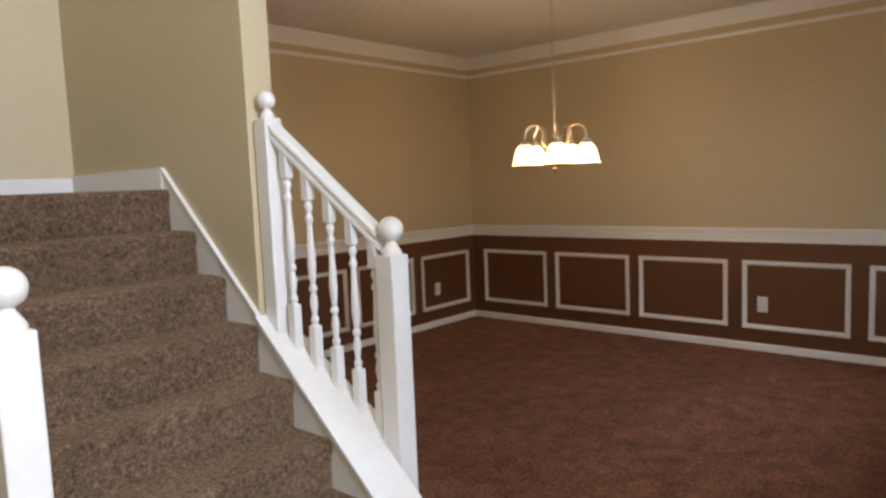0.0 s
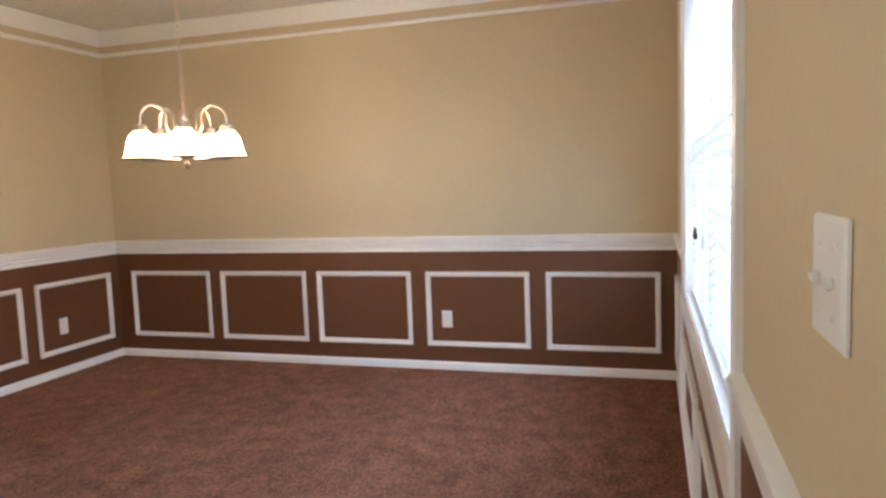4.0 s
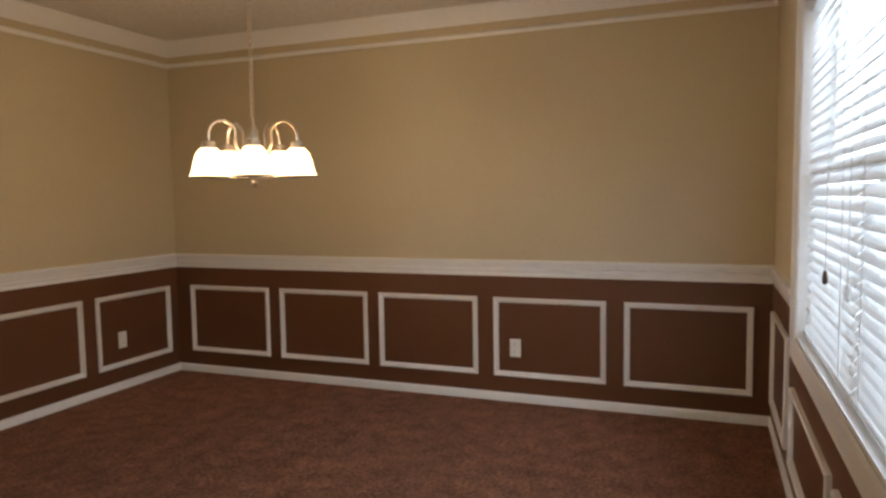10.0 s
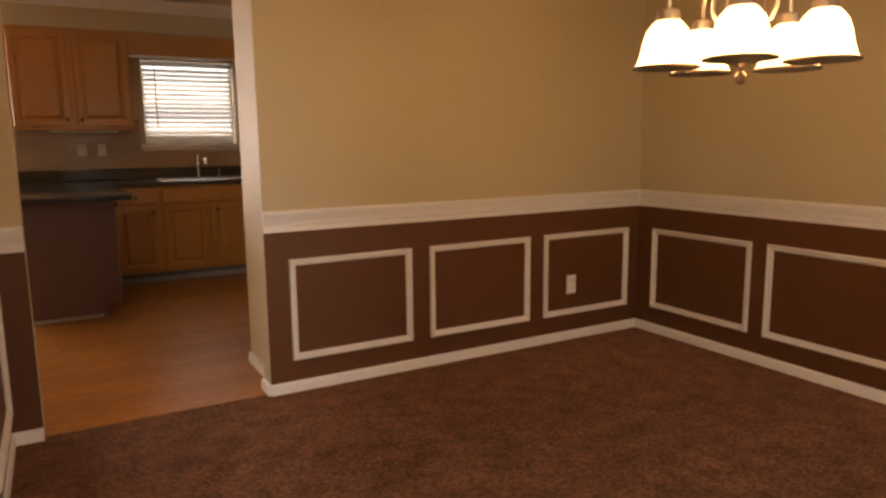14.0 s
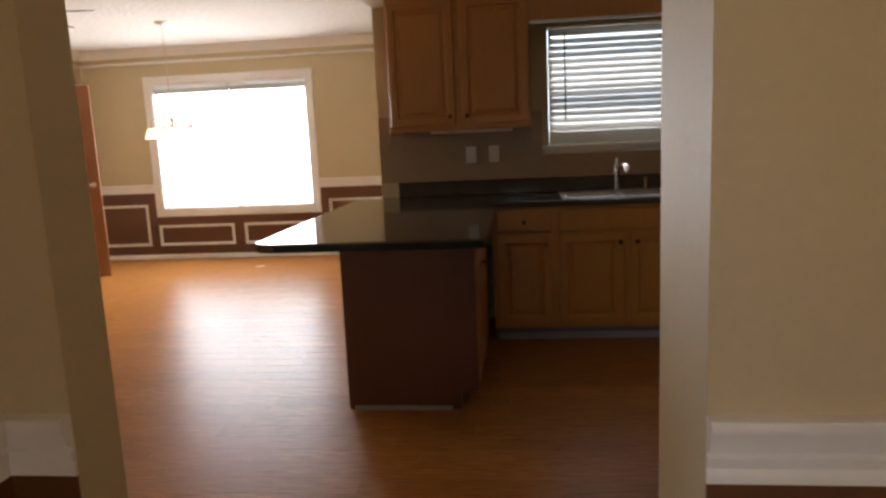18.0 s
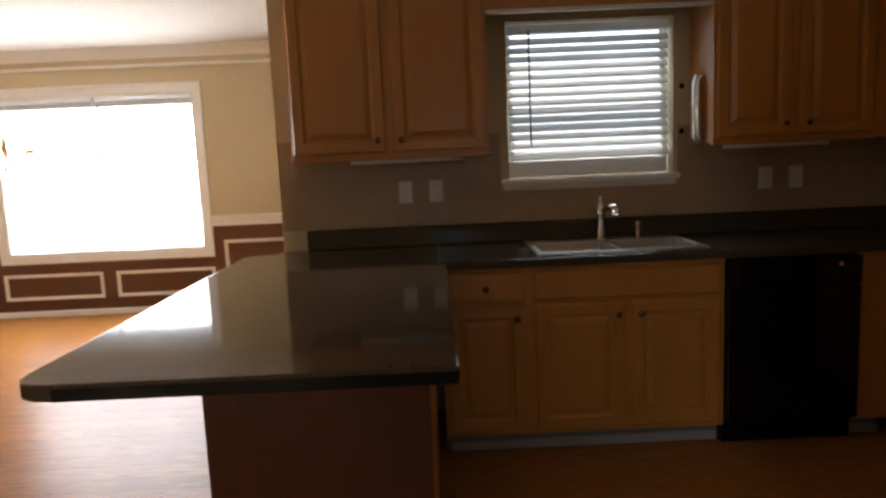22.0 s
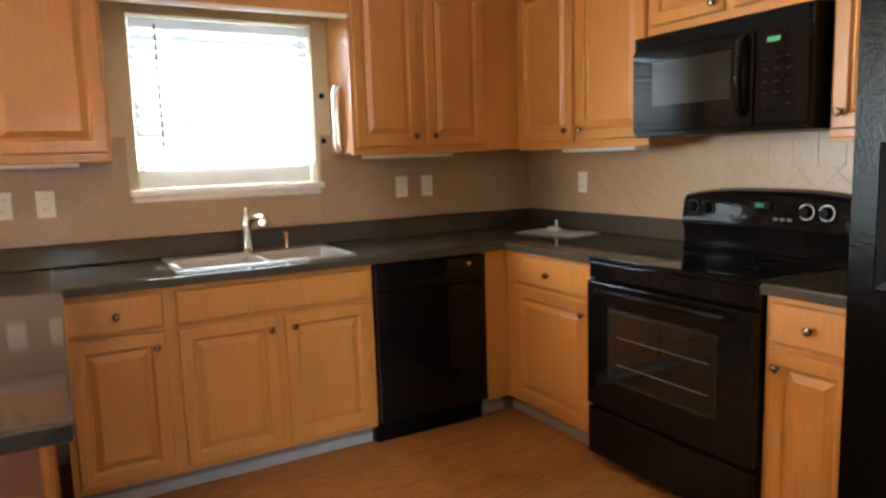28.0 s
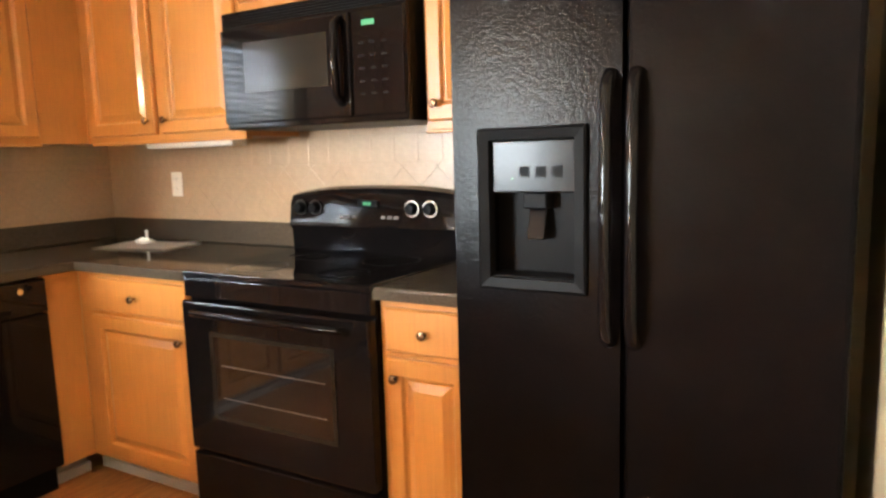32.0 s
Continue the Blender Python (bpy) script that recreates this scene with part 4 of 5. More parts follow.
def raised(w, h, flat=False):
    if flat:
        return rect_rings(w, h, [(0, 0), (0, 0.014), (0.006, 0.020)])
    return rect_rings(w, h, [(0, 0), (0, 0.013), (0.006, 0.020), (0.050, 0.020), (0.054, 0.0165), (0.057, 0.009), (0.062, 0.0065), (0.066, 0.0065), (0.088, 0.0165), (0.092, 0.0180)])


def cabinet(name, place, turn, w, h, d, fronts, label, toe=0.0, side_top=True):
    """A box with a face frame; fronts are (kind, x0, x1, z0, z1, knob x, knob z or None). Place: lower left corner of the face, -y is the front."""
    root = thing(name, place, label, "cabinet", turn=turn)
    part("body", boxes((0, 0.021, toe, w, d, h)), OAK, root, "oak cabinet box")
    part("face_frame", boxes((0, 0, toe, w, 0.02, h), bevel=0.0015), OAK, root)
    if toe:
        part("toe_kick", boxes((0.0, 0.075, 0, w, 0.09, toe - 0.001)), TOE, root, "dark toe kick")
    for kind, x0, x1, z0, z1, kx, kz in fronts:
        bm = moved(raised(x1 - x0, z1 - z0, kind == "drawer"), pose((x0 + x1) / 2, -0.001, (z0 + z1) / 2))
        dr = part(kind, bm, OAKPANEL, root, "raised panel oak door" if kind == "door" else "flat oak drawer front")
        if kx is not None:
            knob(dr, kx, -0.0205, kz)
    return root


YF = -0.61                             # face of base cabinets on the sink wall
# sink wall base cabinets, from the peninsula to the dishwasher
cabinet("base_cabinet", (-2.64, YF, 0), 0, 0.40, BZ, 0.60, [("drawer", 0.025, 0.372, 0.722, 0.855, 0.20, 0.785), ("door", 0.025, 0.372, 0.12, 0.702, 0.335, 0.645)], "honey oak base cabinet with a drawer over one door", 0.095)
cabinet("base_cabinet", (-2.24, YF, 0), 0, 0.875, BZ, 0.60, [("drawer", 0.018, 0.852, 0.722, 0.855, None, 0), ("door", 0.018, 0.42, 0.12, 0.702, 0.388, 0.645), ("door", 0.452, 0.852, 0.12, 0.702, 0.490, 0.645)], "honey oak sink cabinet with two doors and a false front", 0.095)
cabinet("base_cabinet", (-0.757, YF, 0), 0, 0.147, BZ, 0.60, [], "honey oak corner filler beside the dishwasher", 0.095)
# range wall
XFc = -0.61
cabinet("base_cabinet", (XFc, -0.61, 0), -90, 0.668, BZ, 0.60, [("drawer", 0.09, 0.655, 0.722, 0.855, 0.37, 0.787), ("door", 0.09, 0.655, 0.12, 0.702, 0.615, 0.645)], "honey oak base cabinet with a drawer over one door", 0.095)
cabinet("base_cabinet", (XFc, -2.092, 0), -90, 0.325, BZ, 0.60, [("drawer", 0.025, 0.305, 0.722, 0.855, 0.165, 0.787), ("door", 0.025, 0.305, 0.12, 0.702, 0.062, 0.645)], "narrow honey oak base cabinet beside the refrigerator", 0.095)
# shoe moulding along the toe kicks
for _b in ((-2.62, YF + 0.060, 0, -1.37, YF + 0.0745, 0.045), (-0.755, YF + 0.060, 0, -0.60, YF + 0.0745, 0.045), (-0.55, -1.295, 0, -0.536, -0.55, 0.045)):
    setting("shoe_moulding", boxes(_b, bevel=0.004), VINYLEDGE, "white vinyl shoe moulding at the toe kick", "trim")

# wall cabinets
UZ0, UZ1, UD = 1.385, 2.24, 0.31


def upper(place, turn, w, h, n, label, knob_low=0.055, inner=None):
    dw = (w - 0.02 - 0.035 * (n - 1)) / n - 0.006
    fronts = []
    for i in range(n):
        x0 = 0.013 + i * (dw + 0.041)
        kx = (x0 + dw - 0.035) if (n == 2 and i == 0) or (n == 1 and inner == "r") else x0 + 0.035
        fronts.append(("door", x0, x0 + dw, 0.025, h - 0.03, kx, 0.025 + knob_low if h > 0.5 else 0.06))
    root = cabinet("wall_cabinet", place, turn, w, h, UD - 0.004, fronts, label)
    part("bottom_rail", boxes((-0.003, -0.004, -0.012, w + 0.003, 0.03, -0.0005), bevel=0.003), OAK, root)
    return root


upper((-3.32, -UD, UZ0), 0, 0.945, UZ1 - UZ0, 2, "honey oak wall cabinet with two raised panel doors")
upper((-1.30, -UD, UZ0), 0, 0.775, UZ1 - UZ0, 2, "honey oak wall cabinet with two raised panel doors beside the window")
setting("corner_filler", boxes((-0.524, -UD + 0.002, UZ0, -0.002, -0.003, UZ1)), OAK, "honey oak corner filler between wall cabinets", "trim")
upper((-UD, -UD - 0.03, UZ0), -90, 0.948, UZ1 - UZ0, 2, "honey oak wall cabinet with two raised panel doors beside the microwave")
setting("corner_filler", boxes((-UD + 0.002, -UD - 0.029, UZ0, -0.003, -UD + 0.0015, UZ1)), OAK, "honey oak corner filler between wall cabinets", "trim")
upper((-UD, -1.290, 1.845), -90, 0.800, UZ1 - 1.845, 2, "short honey oak wall cabinet over the microwave")
upper((-UD, -2.094, UZ0 - 0.01), -90, 0.305, UZ1 - UZ0 + 0.01, 1, "narrow honey oak wall cabinet beside the refrigerator")
upper((-UD, -2.402, 1.86), -90, 0.90, UZ1 - 1.86, 2, "short honey oak wall cabinet over the refrigerator")
# valance over the window and soffit over the cabinets
setting("window_valance", boxes((-2.373, -UD, 2.045, -1.302, -UD + 0.02, UZ1), bevel=0.002), OAK, "honey oak valance board over the sink window", "trim")
setting("valance_trim", boxes((-2.373, -UD - 0.006, 2.028, -1.302, -UD + 0.03, 2.0445), bevel=0.003), WHITE, "pale strip under the valance", "trim")
setting("soffit", boxes((XE + 0.002, -UD - 0.01, UZ1 + 0.002, -0.002, -0.002, ZC - 0.001), (-UD - 0.01, YK + 0.002, UZ1 + 0.002, -0.002, -UD - 0.011, ZC - 0.001)), PAINT, "tan painted soffit over the wall cabinets", "soffit")
moulding("crown_moulding", CROWN, [(-UD - 0.01, YK), (-UD - 0.01, -UD - 0.01), (XE, -UD - 0.01), (XE, 0.0)], "white crown moulding round the kitchen soffit")
# under-cabinet light strips
for _x0, _x1 in ((-3.05, -2.50), (-1.20, -0.70)):
    setting("under_cabinet_light", boxes((_x0, -0.25, UZ0 - 0.03, _x1, -0.17, UZ0 - 0.002), bevel=0.005), PLATE, "dull white under-cabinet light strip, off", "light")
setting("under_cabinet_light", boxes((-0.25, -1.15, UZ0 - 0.03, -0.17, -0.62, UZ0 - 0.002), bevel=0.005), PLATE, "dull white under-cabinet light strip, off", "light")


# ---- counters ----
def counter(name, outline, z0, z1, label, hole=None, seam=None):
    """A flat top with eased edges from a plan outline; hole is a rectangle cut through."""
    bm = bmesh.new()
    if hole is None:
        vs = [bm.verts.new((x, y, z1)) for x, y in outline]
        bm.faces.new(vs)
    else:
        hx0, hy0, hx1, hy1 = hole
        (x0, y0), (x1, y1) = outline[0], outline[2]
        xs, ys = [x0, hx0, hx1, x1], [y0, hy0, hy1, y1]
        g = {}
        for i, x in enumerate(xs):
            for j, y in enumerate(ys):
                g[i, j] = bm.verts.new((x, y, z1))
        for i in range(3):
            for j in range(3):
                if (i, j) != (1, 1):
                    bm.faces.new((g[i, j], g[i + 1, j], g[i + 1, j + 1], g[i, j + 1]))
    r = bmesh.ops.extrude_face_region(bm, geom=list(bm.faces))
    bmesh.ops.translate(bm, vec=(0, 0, z0 - z1), verts=[v for v in r["geom"] if isinstance(v, bmesh.types.BMVert)])
    bmesh.ops.recalc_face_normals(bm, faces=bm.faces)
    edges = [e for e in bm.edges if len(e.link_faces) == 2 and e.calc_face_angle(0) > radians(50) and not (seam and all(abs((v.co.x, v.co.y)[seam[0]] - seam[1]) < 0.003 for v in e.verts))]
    bmesh.ops.bevel(bm, geom=edges, offset=0.008, segments=2, affect="EDGES", profile=0.6)
    return tagged(part(name, bm, COUNTER), label, "counter")


PX0, PX1, PY = -3.58, -2.64, -2.165
SINK = (-2.17, -0.515, -1.43, -0.085)
counter("countertop", [(-2.639, -0.645), (-0.003, -0.645), (-0.003, -0.003), (-2.639, -0.003)], BZ + 0.001, CT, "dark speckled laminate worktop on the sink wall", SINK, (0, -2.64))
counter("countertop", [(-2.606, PY), (-2.606, -0.672), (PX1 - 0.001, -0.672), (PX1 - 0.001, -0.003), (XE - 0.002, -0.003), (XE - 0.002, -0.10), (PX0 - 0.05, -0.16), (-3.612, -2.06), (-3.605, -2.105), (-3.583, -2.138), (-3.550, -2.158), (-3.505, PY)], BZ + 0.001, CT, "dark speckled laminate peninsula top with a rounded corner", None, (0, -2.64))
counter("countertop", [(-0.645, -1.277), (-0.003, -1.277), (-0.003, -0.646), (-0.645, -0.646)], BZ + 0.001, CT, "dark speckled laminate worktop beside the range", None, (1, -0.646))
counter("countertop", [(-0.645, -2.412), (-0.003, -2.412), (-0.003, -2.091), (-0.645, -2.091)], BZ + 0.001, CT, "small dark laminate worktop between range and refrigerator")
for _b in ((-3.33, -0.022, CT + 0.001, -0.003, -0.0005, CT + 0.105), (-0.022, -1.277, CT + 0.001, -0.0005, -0.0225, CT + 0.105), (-0.022, -2.412, CT + 0.001, -0.0005, -2.091, CT + 0.105)):
    setting("backsplash_strip", boxes(_b, bevel=0.004), COUNTER, "dark laminate upstand behind the worktop", "backsplash")


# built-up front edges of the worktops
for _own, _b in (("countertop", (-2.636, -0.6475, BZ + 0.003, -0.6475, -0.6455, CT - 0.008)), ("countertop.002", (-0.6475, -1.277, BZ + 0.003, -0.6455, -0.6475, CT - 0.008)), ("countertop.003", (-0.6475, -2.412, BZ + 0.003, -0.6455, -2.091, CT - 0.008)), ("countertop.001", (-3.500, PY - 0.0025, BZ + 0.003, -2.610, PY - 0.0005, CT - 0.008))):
    # the peninsula's unlit front has its shade put into the colour
    part("edge_band", boxes(_b), SHADEDEDGE if _own == "countertop.001" else COUNTER, bpy.data.objects[_own], "dark laminate edge band, the peninsula's coloured for shade")


# peninsula base
def peninsula():
    root = thing("peninsula_cabinet", (-3.01, -0.8, 0), "stained wooden peninsula cabinet with a plain end panel", "cabinet")
    inv = root.matrix_world.inverted()
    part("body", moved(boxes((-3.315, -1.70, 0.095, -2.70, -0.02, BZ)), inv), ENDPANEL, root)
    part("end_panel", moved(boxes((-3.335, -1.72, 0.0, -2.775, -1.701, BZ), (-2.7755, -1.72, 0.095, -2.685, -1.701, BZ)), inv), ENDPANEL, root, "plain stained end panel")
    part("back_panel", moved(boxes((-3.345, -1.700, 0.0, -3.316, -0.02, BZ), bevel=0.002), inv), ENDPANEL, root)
    part("toe_kick", moved(boxes((-3.31, -1.695, 0, -2.77, -0.02, 0.094)), inv), TOE, root, "dark toe kick")
    part("shoe_moulding", moved(boxes((-3.31, -1.734, 0.0, -2.82, -1.721, 0.022), bevel=0.003), inv), VINYLEDGE, root, "white shoe moulding")
    for i, (y0, y1) in enumerate(((-1.68, -1.20), (-1.18, -0.70))):
        m = pose(-2.699, (y0 + y1) / 2, 0, 0, 0, 90)
        dr = part("drawer", moved(raised(y1 - y0, 0.127, True), inv @ m @ pose(0, 0, 0.798)), OAKPANEL, root, "flat oak drawer front")
        do = part("door", moved(raised(y1 - y0, 0.595), inv @ m @ pose(0, 0, 0.4175)), OAKPANEL, root, "raised panel oak door")
        for own, z in ((dr, 0.798), (do, 0.66)):
            k = lathe([(0.005, 0.0), (0.005, -0.012), (0.013, -0.018), (0.015, -0.024), (0.012, -0.029), (0.004, -0.031)], 14, "y")
            part("knob", moved(k, inv @ m @ pose(0 if z > 0.7 else 0.15, -0.0205, z)), KNOB, own, "antique brass knob", smooth=True)


peninsula()


# ---- sink and tap ----
def sink():
    x0, y0, x1, y1 = SINK
    root = thing("kitchen_sink", ((x0 + x1) / 2, (y0 + y1) / 2, CT), "stainless steel double bowl drop-in sink", "sink")
    w, d = x1 - x0, y1 - y0
    lip = rect_rings(w + 0.05, d + 0.05, [(0, 0), (0, 0.003), (0.006, 0.006), (0.03, 0.006), (0.036, 0.001), (0.036, 0)], fill=False)
    part("rim", moved(lip, pose(0, 0, 0.001, -90)), STEEL, root, "bright steel rim")
    for a, b in ((-w / 2 + 0.012, -0.012), (0.012, w / 2 - 0.012)):
        bm = bmesh.new()
        rings = []
        for inset, z in ((0, 0.002), (0.004, -0.012), (0.012, -0.15), (0.04, -0.175)):
            rings.append([bm.verts.new(v) for v in ((a + inset, -d / 2 + 0.012 + inset, z), (b - inset, -d / 2 + 0.012 + inset, z), (b - inset, d / 2 - 0.075 - inset, z), (a + inset, d / 2 - 0.075 - inset, z))])
        for p, q in zip(rings, rings[1:]):
            for i in range(4):
                bm.faces.new((p[i], p[(i + 1) % 4], q[(i + 1) % 4], q[i]))
        bm.faces.new(rings[-1])
        bowl = part("bowl", bm, STEEL, root, "steel bowl")
        part("drain", lathe([(0.040, -0.174), (0.040, -0.171), (0.020, -0.171), (0.018, -0.174)], 18, place=((a + b) / 2, -0.03, 0)), CHROME, bowl, smooth=True)
    part("deck", boxes((-w / 2 + 0.004, d / 2 - 0.074, 0.0, w / 2 - 0.004, d / 2, 0.006), (-0.0115, -d / 2 + 0.01, -0.01, 0.0115, d / 2 - 0.074, 0.003)), STEEL, root)
    return root


sink()


def tap():
    root = thing("kitchen_tap", (-1.80, -0.12, CT + 0.007), "chrome single lever kitchen tap", "tap")
    part("base", lathe([(0.030, 0), (0.030, 0.006), (0.022, 0.012), (0.020, 0.02)], 20), CHROME, root, smooth=True)
    part("body", lathe([(0.020, 0.018), (0.019, 0.10), (0.022, 0.12), (0.022, 0.16), (0.014, 0.175), (0.004, 0.18)], 20), CHROME, root, smooth=True)
    part("spout", tube([(0, -0.005, 0.135), (0.016, -0.035, 0.158), (0.032, -0.065, 0.168), (0.045, -0.092, 0.166), (0.052, -0.108, 0.150), (0.054, -0.112, 0.128)], 0.017, 12, taper=[0.75, 0.85, 1.0, 1.25, 1.35, 1.25]), CHROME, root, smooth=True)
    part("lever", tube([(0, 0, 0.172), (0.001, 0.006, 0.192), (0.002, 0.014, 0.212)], 0.010, 10), CHROME, root, smooth=True)


tap()
_sp = thing("soap_dispenser", (-1.61, -0.12, CT + 0.007), "small chrome soap dispenser on the sink", "dispenser")
part("body", lathe([(0.016, 0), (0.016, 0.008), (0.010, 0.014), (0.010, 0.06), (0.014, 0.066), (0.014, 0.082), (0.004, 0.086)], 16), CHROME, _sp, smooth=True)
part("nozzle", tube([(0, -0.005, 0.076), (0, -0.05, 0.074)], 0.004, 8), CHROME, _sp)


# ---- tile backsplash ----
TS = 0.108                             # tile side


def clip_poly(poly, axis, at, keep_above):
    out = []
    for p, q in zip(poly, poly[1:] + poly[:1]):
        ip, iq = ((p[axis] >= at) == keep_above), ((q[axis] >= at) == keep_above)
        if ip:
            out.append(p)
        if ip != iq:
            f = (at - p[axis]) / (q[axis] - p[axis])
            out.append((p[0] + f * (q[0] - p[0]), p[1] + f * (q[1] - p[1])))
    return out


def tile_field(root, axis, u0, u1, z0, z1, diagonal):
    """Square tiles on a wall, straight or set on their corners, cut at the field's edges."""
    g, h = 0.0018, TS / 2
    meshes = {}
    step = TS * math.sqrt(2) / 2 if diagonal else TS
    for i in range(int((u1 - u0) / step) + 3):
        for j in range(int((z1 - z0) / step) + 3):
            if diagonal and (i + j) % 2:
                continue
            cu, cz = u0 + step * (i - (0 if diagonal else -0.5)), z0 + step * (j - (0 if diagonal else -0.5))
            r = (h - g / 2) * (math.sqrt(2) if diagonal else 1)
            poly = [(cu, cz - r), (cu + r, cz), (cu, cz + r), (cu - r, cz)] if diagonal else [(cu - r, cz - r), (cu + r, cz - r), (cu + r, cz + r), (cu - r, cz + r)]
            for ax, at, keep in ((0, u0 + 0.001, True), (0, u1 - 0.001, False), (1, z0 + 0.001, True), (1, z1 - 0.001, False)):
                poly = clip_poly(poly, ax, at, keep) if poly else poly
            if len(poly) < 3 or abs(sum(p[0] * q[1] - q[0] * p[1] for p, q in zip(poly, poly[1:] + poly[:1]))) < 4e-4:
                continue
            key = tuple(round(c, 4) for p in poly for c in (p[0] - cu, p[1] - cz))
            if key not in meshes:
                bm = bmesh.new()
                mu, mz = sum(p[0] for p in poly) / len(poly), sum(p[1] for p in poly) / len(poly)
                rings = []
                for inset, out in ((0, 0.0062), (0, 0.0080), (0.03, 0.0084)):
                    ring = []
                    for u, z in poly:
                        a, b = u + (mu - u) * inset - cu, z + (mz - z) * inset - cz
                        ring.append(bm.verts.new((a, -out, b) if axis == "x" else (-out, a, b)))
                    rings.append(ring)
                for a, b in zip(rings, rings[1:]):
                    for k in range(len(a)):
                        bm.faces.new((a[k], a[(k + 1) % len(a)], b[(k + 1) % len(a)], b[k]))
                bm.faces.new(rings[-1])
                bmesh.ops.recalc_face_normals(bm, faces=bm.faces)
                me = bpy.data.meshes.new("tile")
                bm.to_mesh(me)
                bm.free()
                me.materials.append(TILE)
                meshes[key] = me
            ob = new("tile", meshes[key])
            ob.parent = root
            ob.matrix_basis = Matrix.Translation((cu, 0, cz) if axis == "x" else (0, cu, cz))


def backsplash(name, axis, spans, label):
    """spans: (u0, u1, z0, z1) of mortar bed; tiles set on their corners below 1.27, straight rows above."""
    root = setting(name, boxes(*[((a, -0.006, c, b, -0.0012, d) if axis == "x" else (-0.006, a, c, -0.0012, b, d)) for a, b, c, d in spans]), GROUT, label, "backsplash")
    for a, b, c, d in spans:
        tile_field(root, axis, a, b, c, min(d, 1.27), True)
        if d > 1.28:
            tile_field(root, axis, a, b, 1.27, d, False)
    return root


backsplash("backsplash_sink", "x", [(-3.455, -2.2960, CT + 0.106, 1.486), (-2.2955, -1.3645, CT + 0.106, 1.1825), (-1.3640, -0.007, CT + 0.106, 1.486)], "tan ceramic tile splashback over the sink worktop")
backsplash("backsplash_range", "y", [(-2.412, -0.0065, CT + 0.106, 1.486)], "tan ceramic tile splashback behind the range")


# ---- appliances ----
def dishwasher():
    root = thing("dishwasher", (-1.061, -0.60, 0), "glossy black built-in dishwasher under the worktop", "dishwasher")
    part("body", boxes((-0.298, 0, 0.10, 0.298, 0.57, 0.868)), BLACKMAT, root)
    part("door", boxes((-0.298, -0.042, 0.115, 0.298, -0.001, 0.735), bevel=0.005, segs=2), BLACK, root, "glossy black door")
    cp = part("control_panel", boxes((-0.298, -0.046, 0.738, 0.298, -0.001, 0.868), bevel=0.006, segs=2), BLACK, root)
    part("pocket_handle", boxes((-0.16, -0.0475, 0.752, 0.16, -0.0455, 0.772), bevel=0.0008), BLACKMAT, cp)
    part("badge", lathe([(0.011, -0.0475), (0.011, -0.0455)], 18, "y", (0.20, 0, 0.832)), CHROME, cp, "small round silver badge")
    part("toe_panel", boxes((-0.298, 0.02, 0.0, 0.298, 0.04, 0.112)), BLACKMAT, root)


dishwasher()


